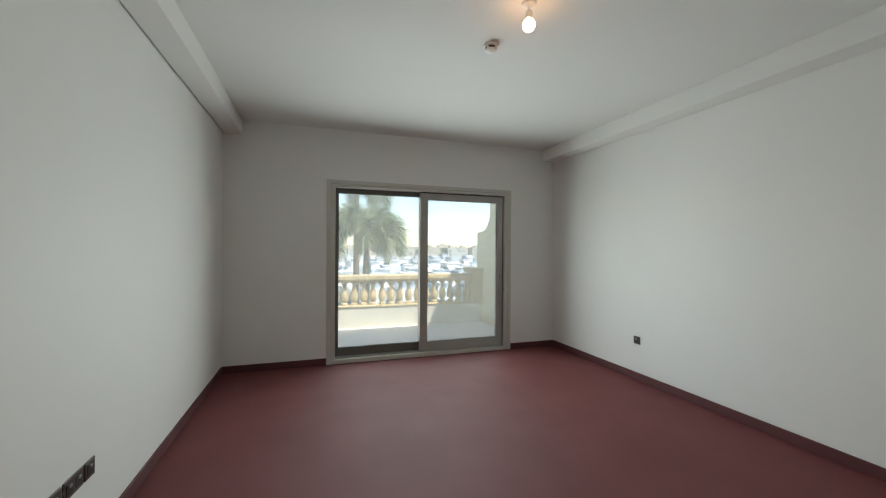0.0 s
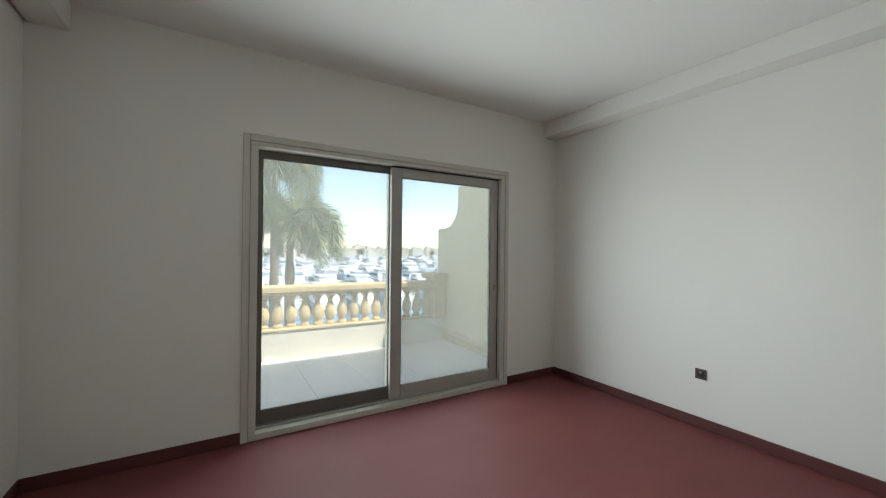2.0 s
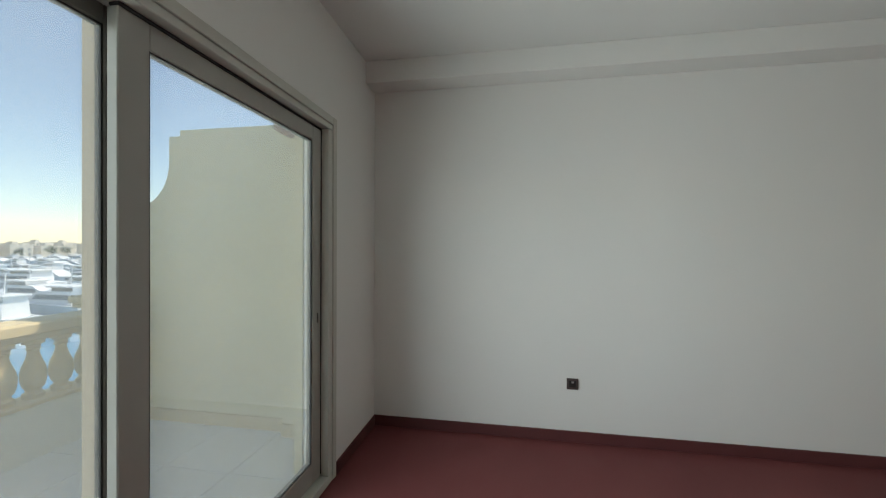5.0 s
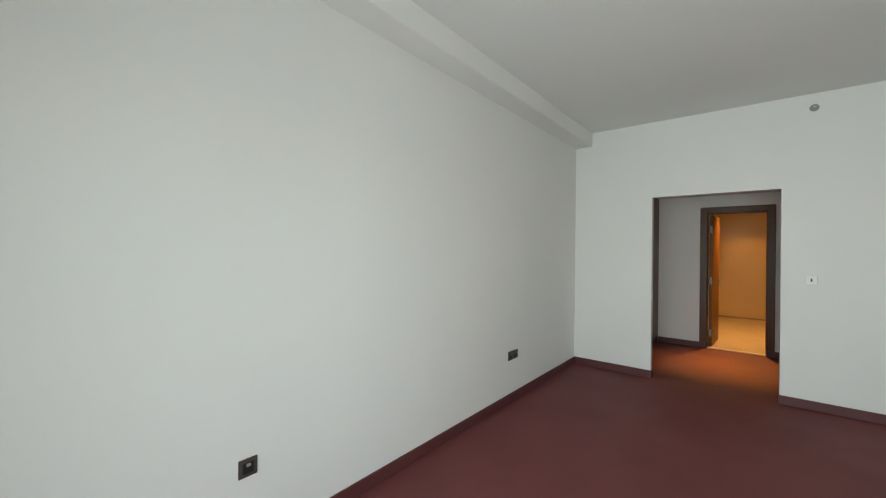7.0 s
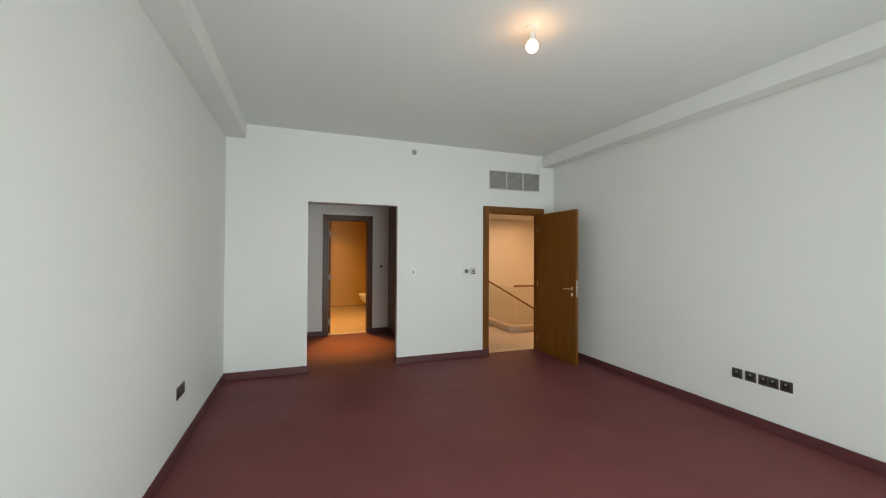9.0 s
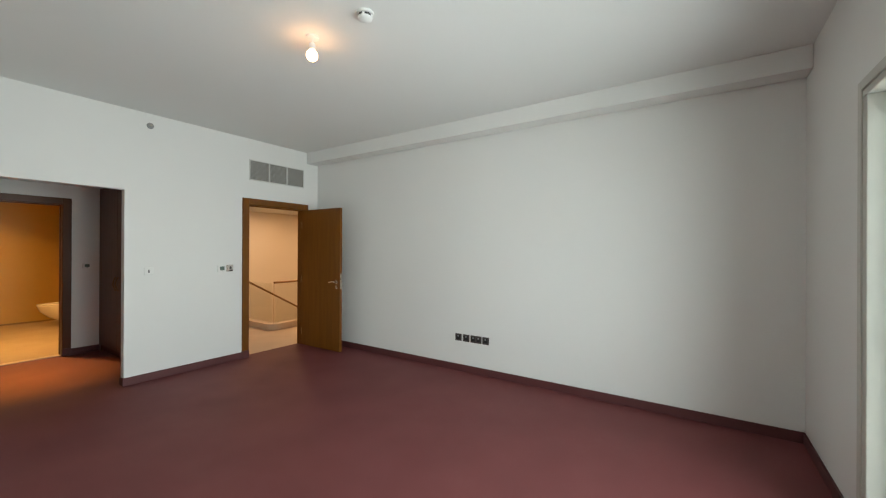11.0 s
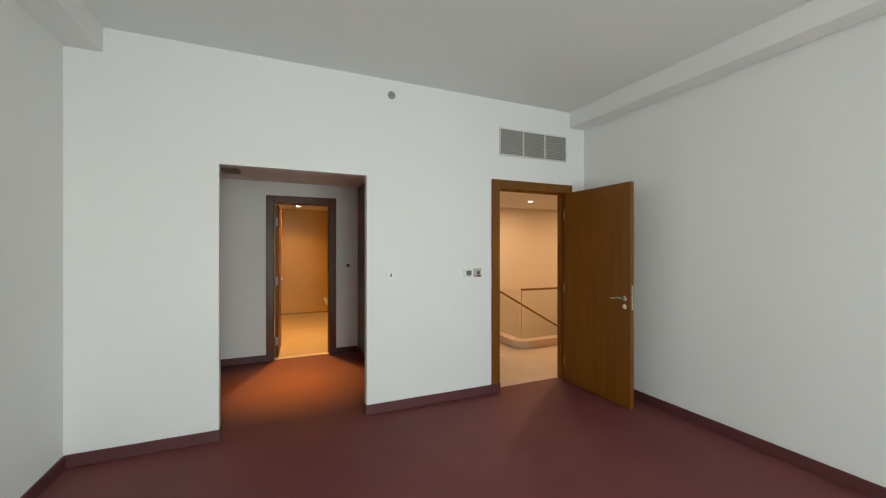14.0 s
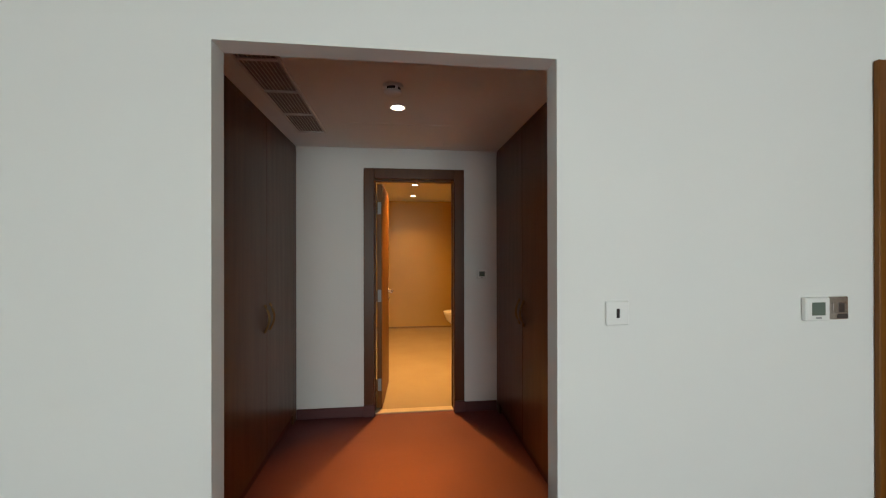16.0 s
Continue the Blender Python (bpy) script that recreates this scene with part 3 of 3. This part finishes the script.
def detector(x, y, z):
    d = thing("smoke_detector", x, y, z, label="round white smoke detector on the ceiling", category="smoke detector", group="smoke detectors")
    part("base", lathe([(0, -0.0005), (0.055, -0.0005), (0.055, -0.016), (0, -0.016)], 28), WHITEP, d, smooth=True)
    part("slot_ring", lathe([(0.030, -0.016), (0.041, -0.016), (0.041, -0.032), (0.030, -0.032)], 28), BLACK, d, "dark sensing slots", True)
    for k in range(4):
        a = math.pi / 2 * k + 0.5
        part("fin", lathe([(0, -0.016), (0.009, -0.016), (0.009, -0.032), (0, -0.032)], 8, Matrix.Translation((0.039 * math.cos(a), 0.039 * math.sin(a), 0))), WHITEP, d)
    part("cap", lathe([(0, -0.032), (0.046, -0.032), (0.044, -0.042), (0.030, -0.050), (0, -0.052)], 28), WHITEP, d, smooth=True)


detector(2.232, 3.31, H)
detector(3.04, -0.80, 2.315)


def downlight(x, y, z):
    d = thing("recessed_downlight", x, y, z, label="small round recessed ceiling downlight, lit", category="downlight", group="downlights")
    part("ring", lathe([(0.040, -0.0005), (0.055, -0.0005), (0.053, -0.006), (0.040, -0.004), (0.040, -0.0005)], 24), WHITEP, d, smooth=True)
    part("lens", lathe([(0, -0.001), (0.0395, -0.001), (0.0395, -0.003), (0, -0.003)], 20), DLIGHT, d, "glowing lens")


for p in ((-1.5, -1.55, 2.40), (-1.5, -3.0, 2.40), (-3.9, -3.03, 2.40), (2.87, -3.0, 2.325), (2.79, -3.97, 2.325), (2.78, -5.04, 2.325), (3.015, -1.11, 2.315)):
    downlight(*p)

hp = thing("ceiling_hatch", 3.01, -1.72, 2.315, label="flush white access panel in the closet ceiling", category="access panel")
part("panel", box(-0.37, -0.28, -0.003, 0.37, 0.28, -0.0006, 0.001), CEIL, hp)
for a in ((-0.39, -0.30, 0.39, -0.284), (-0.39, 0.284, 0.39, 0.30), (-0.39, -0.284, -0.374, 0.284), (0.374, -0.284, 0.39, 0.284)):
    part("rim", box(a[0], a[1], -0.0035, a[2], a[3], -0.0006, 0.001), CEIL, hp)


# ---- wardrobes ----
def wardrobe(x_front, x_back, face):
    """face: +1 when its doors look towards +x."""
    wb = thing("built_in_wardrobe", x_front, -1.09, 0, label="tall dark walnut built-in wardrobe with plain doors", category="wardrobe", group="closet wardrobes")
    d = x_back - x_front
    s = 1 if d > 0 else -1
    part("carcass", box(s * 0.022, -0.990, 0.085, d, 0.990, 2.300, 0.002), DARKWOOD, wb)
    part("kick_board", box(s * 0.030, -0.990, 0.0, d, 0.990, 0.084), SKIRT, wb)
    part("top_filler", box(s * 0.004, -0.990, 2.275, s * 0.0215, 0.990, 2.313, 0.001), DARKWOOD, wb)
    edges = (0.985, 0.36, -0.27, -0.90)
    for i in range(3):
        y1, y0 = edges[i] - 0.002, edges[i + 1] + 0.002
        dr = part("door", box(0, y0, 0.088, s * 0.020, y1, 2.272, 0.002), DARKWOOD, wb)
        hy = y1 - 0.045 if i != 1 else y0 + 0.045
        pts = [(-s * (0.002 + 0.030 * math.sin(math.pi * k / 10)), hy, 0.90 + 0.18 * k / 10) for k in range(11)]
        part("handle", tube(pts, 0.008, 8), BRONZE, dr, "bowed bronze pull handle", True)
    part("side_filler", box(0.001 * s, -0.992, 0.0, s * 0.020, -0.902, 2.272, 0.001), DARKWOOD, wb)


wardrobe(3.872, W - 0.002, -1)
wardrobe(2.142, 1.552, 1)

# ---- bathroom ----
wc = thing("wall_hung_toilet", 1.70, -5.0, 0, -90, label="white ceramic wall-hung toilet on the ochre wall", category="toilet")
rim = []
for k in range(24):
    a = 2 * math.pi * k / 24
    rim.append((0.18 * math.cos(a), 0.34 + 0.24 * math.sin(a) if math.sin(a) > 0 else 0.34 + 0.33 * math.sin(a)))


def ring_solid(levels, n=24):
    bm = bmesh.new()
    rings = [[bm.verts.new((p[0] * s, 0.0 + (p[1]) * q + o, z)) for p in rim] for z, s, q, o in levels]
    for a, b in zip(rings, rings[1:]):
        for i in range(n):
            bm.faces.new((a[i], a[(i + 1) % n], b[(i + 1) % n], b[i]))
    bm.faces.new(rings[0])
    bm.faces.new(rings[-1])
    return bm


part("bowl", ring_solid([(0.10, 0.45, 0.55, 0.0), (0.16, 0.68, 0.72, 0.0), (0.28, 0.92, 0.93, 0.0), (0.385, 1.0, 1.0, 0.0), (0.395, 0.97, 0.985, 0.004)]), CERAMIC, wc, smooth=True)
part("seat_lid", ring_solid([(0.396, 1.0, 1.0, 0.0), (0.412, 1.02, 1.01, 0.0), (0.420, 0.97, 0.98, 0.005)]), CERAMIC, wc, "white closed seat lid", True)
part("flush_plate", box(-0.12, 0.001, 0.95, 0.12, 0.012, 1.11, 0.003), CHROME, wc)

# ---- landing: kerb, glass balustrade, stairs ----
ld = thing("stair_balustrade", -0.1, -1.37, 0, label="frameless glass balustrade with a bronze handrail on a marble kerb", category="balustrade")
arc = [(-0.16 + 0.16 * math.cos(a), -0.16 + 0.16 * math.sin(a)) for a in [math.pi / 2 * k / 6 for k in range(7)]]
part("kerb", prism([(-4.59, 0.10)] + [(x + 0.10, y + 0.10) for x, y in reversed(arc)] + [(0.10, -1.62), (-0.05, -1.62), (-0.05, -0.05), (-4.59, -0.05)], -0.001, 0.105, "z"), MARBLE, ld, "rounded beige marble kerb")
gx = [-4.58, -3.65, -2.72, -1.79, -0.858, -0.04]
for a, b in zip(gx, gx[1:]):
    p = part("glass_panel", box(a + 0.006, 0.018, 0.105, b - 0.006, 0.030, 0.83, 0.001), RAILGLASS, ld)
    p.visible_shadow = False
for a, b in ((-1.60, -0.82), (-0.81, -0.02)):
    p = part("glass_panel", box(0.006, a, 0.105, 0.018, b, 0.83, 0.001), RAILGLASS, ld)
    p.visible_shadow = False
part("handrail", tube([(-4.58, 0.024, 0.85), (-0.01, 0.024, 0.85)], 0.019, 12), BRONZE, ld, "bronze handrail", True)
for a in gx[1:-1]:
    part("post", box(a, 0.016, 0.105, a + 0.013, 0.034, 0.835, 0.002), TAN, ld, "slim tan joint post")
part("edge_strip", box(-0.010, 0.016, 0.105, -0.004, 0.032, 0.83, 0.001), CHROME, ld)

st = thing("staircase", -0.30, -3.6, 0, label="beige marble stair flight going down beside the wall", category="staircase")
for k in range(14):
    part("step", box(-(k + 1) * 0.302, -0.60, -(k + 1) * 0.17 - 0.17, -k * 0.302 + 0.02, 0.55, -(k + 1) * 0.17, 0.004), MARBLE, st)
part("step", box(-0.0, -0.60, -0.25, 0.15, 0.55, -0.003, 0.002), MARBLE, st)
sr = thing("stair_handrail", -0.40, -3.0, 0, label="sloping bronze stair handrail over glass panels", category="handrail")
part("rail", tube([(0.0, 0, 0.84), (-4.1, 0, 0.84 - 4.1 * 0.562)], 0.021, 12), BRONZE, sr, smooth=True)
for k in range(4):
    xa, xb = -1.02 * k - 0.01, -1.02 * (k + 1) + 0.005
    q = part("glass_panel", prism([(xa, 0.82 + xa * 0.562), (xb, 0.82 + xb * 0.562), (xb, 0.02 + xb * 0.562 - 0.1), (xa, 0.02 + xa * 0.562 - 0.1)], -0.006, 0.006, "y"), RAILGLASS, sr)
    q.visible_shadow = False

# ---- balcony ----
BZ = -0.02
bf = thing("balcony_floor", 0, 0, BZ, label="pale square tiles on the balcony floor", category="balcony floor", kind="structure")
part("slab", box(-1.6, L + 0.222, -0.30, 4.27, 8.35, -0.012), GROUT, bf)
tm = None
for i in range(10):
    for j in range(4):
        if tm is None:
            t0 = part("tile", box(0.002, 0.002, -0.012, 0.595, 0.495, 0.0, 0.002), TILE, bf)
            tm = t0.data
        else:
            t0 = new("tile", tm)
            t0.parent = bf
        t0.location = (4.27 - 0.597 * (i + 1), L + 0.224 + 0.497 * j, 0)
cove = [(7.95 - 0.40 * math.cos(a), 2.22 - 0.40 * math.sin(a)) for a in [math.pi / 2 * k / 10 for k in range(11)]]
side = [(L + 0.221, -6.0), (L + 0.221, 2.50), (7.44, 2.50), (7.44, 2.45), (7.55, 2.45)] + cove + [(8.16, 1.82), (8.16, -6.0)]
bw = structure("wall_balcony_east", prism(side, 4.27, 4.50), RENDERED, "cream rendered balcony side wall with a stepped scooped top", "wall")
structure("wall_balcony_pilaster", box(4.19, L + 0.221, BZ, 4.27, 6.42, 2.36, 0.004), RENDERED, "cream rendered pilaster beside the balcony door", "wall")
structure("baseboard_balcony", boxes((4.255, 6.421, BZ, 4.2695, 7.94, 0.085), (4.175, L + 0.221, BZ, 4.1895, 6.42, 0.085)), STONE, "low stone skirting along the balcony wall", "skirting")
structure("wall_facade", boxes((-2.0, L + 0.23, -6.0, NX0, L + 0.29, 2.9), (NX1, L + 0.23, -6.0, 4.27, L + 0.29, 2.9), (NX0, L + 0.23, NZ, NX1, L + 0.29, 2.9), (NX0, L + 0.23, -6.0, NX1, L + 0.29, -0.32)),
          RENDERED, "cream rendered outer face of the house", "facade")
# parapet is paler than the other render to look sunlit
structure("balcony_parapet", box(-1.6, 7.95, -0.32, 4.27, 8.25, 0.36, 0.01), SUNPALE, "low cream parapet wall under the balusters, paled for sunlight", "parapet")

bl = thing("stone_balustrade", 1.3, 8.02, 0.36, label="cream cast-stone balustrade with bulbous balusters", category="balustrade")
part("bottom_rail", box(-2.9, -0.09, 0.0, 2.744, 0.13, 0.035, 0.008), STONE, bl)
part("top_rail", box(-2.9, -0.13, 0.51, 2.744, 0.16, 0.60, 0.015), STONE, bl)
part("neck_rail", box(-2.9, -0.08, 0.465, 2.744, 0.12, 0.509, 0.008), STONE, bl)
prof = [(0, 0.035), (0.062, 0.035), (0.062, 0.07), (0.046, 0.082), (0.042, 0.10), (0.058, 0.115), (0.071, 0.16), (0.074, 0.21), (0.066, 0.26), (0.046, 0.31),
        (0.034, 0.355), (0.033, 0.38), (0.045, 0.392), (0.036, 0.402), (0.040, 0.42), (0.062, 0.43), (0.062, 0.466), (0, 0.466)]
bmesh_one = None
for k in range(31):
    x = 1.721 + 0.1735 * (k - 17) - 1.3
    if x > 2.68:
        continue
    if bmesh_one is None:
        o = part("baluster", lathe(prof, 16), STONE, bl, smooth=True)
        bmesh_one = o.data
    else:
        o = new("baluster", bmesh_one)
        o.parent = bl
    o.location = (x, 0.02, 0)
pp = part("post", box(2.745, -0.14, 0.0, 2.965, 0.16, 0.62, 0.01), STONE, bl)
part("cap", box(2.70, -0.19, 0.6205, 2.968, 0.20, 0.66, 0.008), STONE, pp)
part("cap", box(2.68, -0.22, 0.6605, 2.968, 0.22, 0.725, 0.014), STONE, pp)

# eave of terracotta tiles over the balcony door
ev = thing("roof_eave", 0, L + 0.23, 2.49, label="overhanging eave of scalloped terracotta roof tiles", category="roof", kind="structure")
part("soffit", prism([(0.0, 0.10), (0.0, 0.16), (0.42, 0.12), (0.42, 0.06)], -2.0, 4.19), RENDERED, ev)
pan = None
for k in range(31):
    if pan is None:
        bm = bmesh.new()
        ring = []
        for yy, zz in ((-0.02, 0.19), (0.50, 0.075)):
            up = [bm.verts.new((0.088 * math.cos(a), yy, zz - 0.075 * math.sin(a))) for a in [math.pi * i / 8 for i in range(9)]]
            dn = [bm.verts.new((0.072 * math.cos(a), yy, zz + 0.016 - 0.072 * math.sin(a))) for a in [math.pi * i / 8 for i in range(9)]]
            ring.append(up + dn[::-1])
        for i in range(18):
            bm.faces.new((ring[0][i], ring[0][(i + 1) % 18], ring[1][(i + 1) % 18], ring[1][i]))
        bm.faces.new(ring[0])
        bm.faces.new(ring[1])
        o = part("roof_tile", bm, TERRA, ev, smooth=True)
        pan = o.data
    else:
        o = new("roof_tile", pan)
        o.parent = ev
    o.location = (4.05 - 0.196 * k, 0, 0)
cb = structure("eave_corbel", prism([(L + 0.29, 2.37), (L + 0.29, 2.56), (6.46, 2.52), (6.46, 2.42), (6.38, 2.375)], 4.14, 4.268), TERRA, "terracotta-coloured corbel under the eave end", "corbel")
structure("roof_slab", prism([(-0.3, 3.7), (L + 0.225, 3.12), (L + 0.295, 2.66), (L + 0.29 + 0.42, 2.57), (L + 0.29 + 0.42, 2.62), (L + 0.23, 3.22), (-0.3, 3.8)], -2.0, 4.6), TERRA, "tiled roof above the bedroom", "roof")

# ---- marina ----
GZ = -6.0
structure("water", box(-1500, 16, GZ - 0.6, 1500, 2600, GZ - 0.5), WATER, "bright blue marina water", "water")
structure("ground", box(-300, -60, GZ - 1.0, 300, 16.4, GZ), SAND, "pale paved garden ground below the house", "ground")
structure("ground_far", box(-900, 292, GZ - 1.0, 900, 1200, GZ + 0.8), SAND, "pale sandy shore across the water", "ground")

rng = random.Random(4)


def frond(az, rise, length, droop):
    """Arching stem whose narrow leaflets stand out all round it, like a brush."""
    bm = bmesh.new()
    pts = []
    p, e = Vector((0, 0, 0)), rise
    n = 14
    for k in range(n + 1):
        pts.append(p.copy())
        p = p + Vector((math.cos(az) * math.cos(e), math.sin(az) * math.cos(e), math.sin(e))) * (length / n)
        e = max(e - droop / n * (0.5 + k / n), -1.5)
    sidev = Vector((-math.sin(az), math.cos(az), 0))
    for k in range(n):
        w = 0.016 * (1 - k / n) + 0.004
        a, b = pts[k], pts[k + 1]
        bm.faces.new([bm.verts.new(v) for v in (a - sidev * w, a + sidev * w, b + sidev * w, b - sidev * w)])
    m = 58
    for i in range(5, m):
        u = i / m * n
        k = min(int(u), n - 1)
        base = pts[k].lerp(pts[k + 1], u - k)
        along = (pts[k + 1] - pts[k]).normalized()
        upv = sidev.cross(along)
        ll = 0.42 * math.sin(math.pi * (0.16 + 0.74 * i / m)) * rng.uniform(0.8, 1.2)
        for s in range(5):
            a = 2 * math.pi * (s + rng.uniform(-0.3, 0.3)) / 5 + i * 0.9
            out = ((sidev * math.cos(a) + upv * math.sin(a)) + along * rng.uniform(0.45, 0.8)).normalized()
            tip = base + out * ll * 0.6
            end = tip + (out + Vector((0, 0, -0.5))).normalized() * ll * 0.4
            wv = along.cross(out).normalized() * 0.010
            v = [bm.verts.new(x) for x in (base - wv, base + wv, tip + wv * 0.9, tip - wv * 0.9, end)]
            bm.faces.new((v[0], v[1], v[2], v[3]))
            bm.faces.new((v[3], v[2], v[4]))
    return bm


def palm(x, y, crown, label, count, seed):
    pm = thing("palm_tree", x, y, GZ, label=label, category="palm tree")
    h = crown - GZ
    n = int(h / 0.28)
    part("trunk", lathe([(0.16, 0.0)] + [(0.12 + 0.008 * (k % 2) - 0.0014 * k, 0.25 + k * (h - 0.9) / n) for k in range(n)] + [(0.06, h - 0.5), (0.045, h), (0, h + 0.02)], 14), BARK, pm, smooth=True)
    rng.seed(seed)
    for k in range(count):
        rise = (1.25, 0.85, 0.45)[k % 3] + rng.uniform(-0.15, 0.15)
        o = part("frond", frond(k * 2.399 + 0.4, rise, rng.uniform(1.25, 1.6), rng.uniform(3.2, 4.2)), FROND, pm)
        o.location = (0, 0, h - 0.05 + 0.05 * (k % 3))


palm(2.20, 10.1, 1.85, "palm with drooping bushy grey-green fronds", 19, 4)
palm(2.12, 11.6, 3.15, "taller palm with drooping bushy green fronds", 17, 9)


def lantern(x, y, z):
    g = thing("garden_lantern", x, y, GZ, label="cream garden lantern on a tall post", category="street lamp")
    part("post", tube([(0, 0, 0), (0, 0, z - GZ - 0.16)], 0.045, 10), STONE, g)
    part("glass_body", lathe([(0, z - GZ - 0.17), (0.07, z - GZ - 0.17), (0.115, z - GZ), (0, z - GZ)], 6), WHITEP, g, "frosted six-sided lantern glass")
    part("cap", lathe([(0, z - GZ + 0.13), (0.02, z - GZ + 0.10), (0.15, z - GZ + 0.005), (0.15, z - GZ), (0, z - GZ)], 6), STONE, g)


lantern(3.05, 11.2, 0.10)


def boat_bm(L2, B, Hh):
    bm = bmesh.new()
    n = 8
    rows = []
    for k in range(n + 1):
        u = k / n
        b = B / 2 * (1 - max(0, (u - 0.45) / 0.55) ** 2.0)
        s = Hh * (1 + 0.35 * u * u)
        b = max(b, 0.03)
        rows.append([bm.verts.new(v) for v in ((u * L2 * 0.97, -b * 0.6, 0), (u * L2, -b, s), (u * L2, b, s), (u * L2 * 0.97, b * 0.6, 0))])
    for a, b in zip(rows, rows[1:]):
        for i in range(4):
            bm.faces.new((a[i], a[(i + 1) % 4], b[(i + 1) % 4], b[i]))
    bm.faces.new(rows[0])
    bm.faces.new(rows[-1])
    return bm


def yacht(kind):
    L2, B, Hh = ((12, 3.8, 1.5), (17, 4.8, 2.0), (9, 3.0, 1.2))[kind]
    y = thing("motor_yacht", label="white motor yacht moored in the marina", category="boat", group="moored yachts")
    part("hull", boat_bm(L2, B, Hh), HULL, y)
    c = part("cabin", prism([(L2 * 0.12, Hh), (L2 * 0.14, Hh + 1.5), (L2 * 0.52, Hh + 1.5), (L2 * 0.70, Hh * 1.15)], -B * 0.36, B * 0.36, "y"), HULL, y)
    part("window_band", prism([(L2 * 0.16, Hh + 0.6), (L2 * 0.16, Hh + 1.15), (L2 * 0.535, Hh + 1.15), (L2 * 0.60, Hh + 0.6)], -B * 0.365, B * 0.365, "y"), CABIN, c)
    part("flybridge", box(L2 * 0.10, -B * 0.38, Hh + 1.95, L2 * 0.42, B * 0.38, Hh + 2.15, 0.05), HULL, y)
    for px in (L2 * 0.13, L2 * 0.38):
        part("strut", box(px, -B * 0.3, Hh + 1.5, px + 0.15, B * 0.3, Hh + 1.951), HULL, y)
    part("mast", tube([(L2 * 0.3, 0, Hh + 2.15), (L2 * 0.27, 0, Hh + 4.2)], 0.06, 6), HULL, y)
    return y


rows_y = (52, 66, 82, 100, 122, 146, 176, 212, 250)
rng = random.Random(11)
proto = None
for r, yy in enumerate(rows_y):
    structure("pontoon", box(-30, yy + 6.0, GZ - 0.5, 170, yy + 8.2, GZ + 0.15), SAND, "pale floating pontoon among the boats", "pontoon")
    x = -18 + rng.uniform(0, 5)
    while x < 40 + yy * 0.75:
        kk = rng.choice((0, 0, 1, 2))
        b = yacht(kk) if proto is None or kk not in proto else copy_thing(proto[kk], Matrix.Identity(4))
        proto = proto or {}
        proto.setdefault(kk, b)
        b.matrix_world = pose(x, yy + rng.uniform(-1.2, 1.2) + (5 if r % 2 else -2), GZ - 0.55, 0, 0, 90 * (-1 if r % 2 else 1) + rng.uniform(-4, 4))
        x += rng.uniform(4.9, 7.6) + (yy > 150) * 3


def villa(x, y, w, d, h, rz):
    v = thing("waterfront_villa", x, y, GZ + 0.8, rz, label="flat-roofed white villa across the marina", category="house", group="far villas")
    part("wall", box(-w / 2, -d / 2, 0, w / 2, d / 2, h), VILLA, v)
    part("roof", box(-w / 2 - 0.3, -d / 2 - 0.3, h, w / 2 + 0.3, d / 2 + 0.3, h + 0.5), VILLA, v)
    part("stair_tower", box(-w * 0.3, -d * 0.3, h + 0.5, -w * 0.05, d * 0.2, h + 2.4), VILLA, v)
    n = max(2, int(w / 3.4))
    for fl in range(int(h // 3.2)):
        for i in range(n):
            if rng.random() < 0.45:
                continue
            cx = -w / 2 + (i + 0.5) * w / n
            part("window", box(cx - 0.8, -d / 2 - 0.06, 0.9 + 3.2 * fl, cx + 0.8, -d / 2 + 0.05, 2.5 + 3.2 * fl), CABIN, v)


rng = random.Random(5)
for row, y0 in enumerate((300, 345, 400)):
    x = -45 + 5 * row
    while x < 400:
        w = rng.uniform(9, 17)
        villa(x + w / 2, y0 + rng.uniform(-5, 5), w, rng.uniform(9, 12), rng.choice((6.6, 6.6, 7.2, 9.8)), rng.uniform(-8, 8))
        x += w + rng.uniform(1.5, 9)


def far_tree(x, y, s, seed):
    r = random.Random(seed)
    t = thing("shore_tree", x, y, GZ + 0.8, label="small dark green tree on the far shore", category="tree", group="shore trees")
    part("trunk", lathe([(0.18 * s, 0), (0.10 * s, 2.4 * s), (0, 2.5 * s)], 7), BARK, t)
    bm = bmesh.new()
    for _ in range(150):
        p = Vector((r.gauss(0, 1.0), r.gauss(0, 1.0), r.gauss(0, 0.8))) * s * 0.9 + Vector((0, 0, 3.3 * s))
        q = Euler((r.uniform(0, 6), r.uniform(0, 6), r.uniform(0, 6))).to_matrix()
        v = [bm.verts.new(p + q @ Vector(c) * s * 0.36) for c in ((-1, -0.6, 0), (1, -0.5, 0), (0.8, 0.7, 0.1), (-0.7, 0.8, 0))]
        bm.faces.new(v)
    part("crown", bm, VGREEN, t)


rng = random.Random(8)
for k in range(26):
    far_tree(-45 + k * 16 + rng.uniform(-4, 4), 294 + rng.uniform(-1, 3), rng.uniform(0.8, 1.5), k)
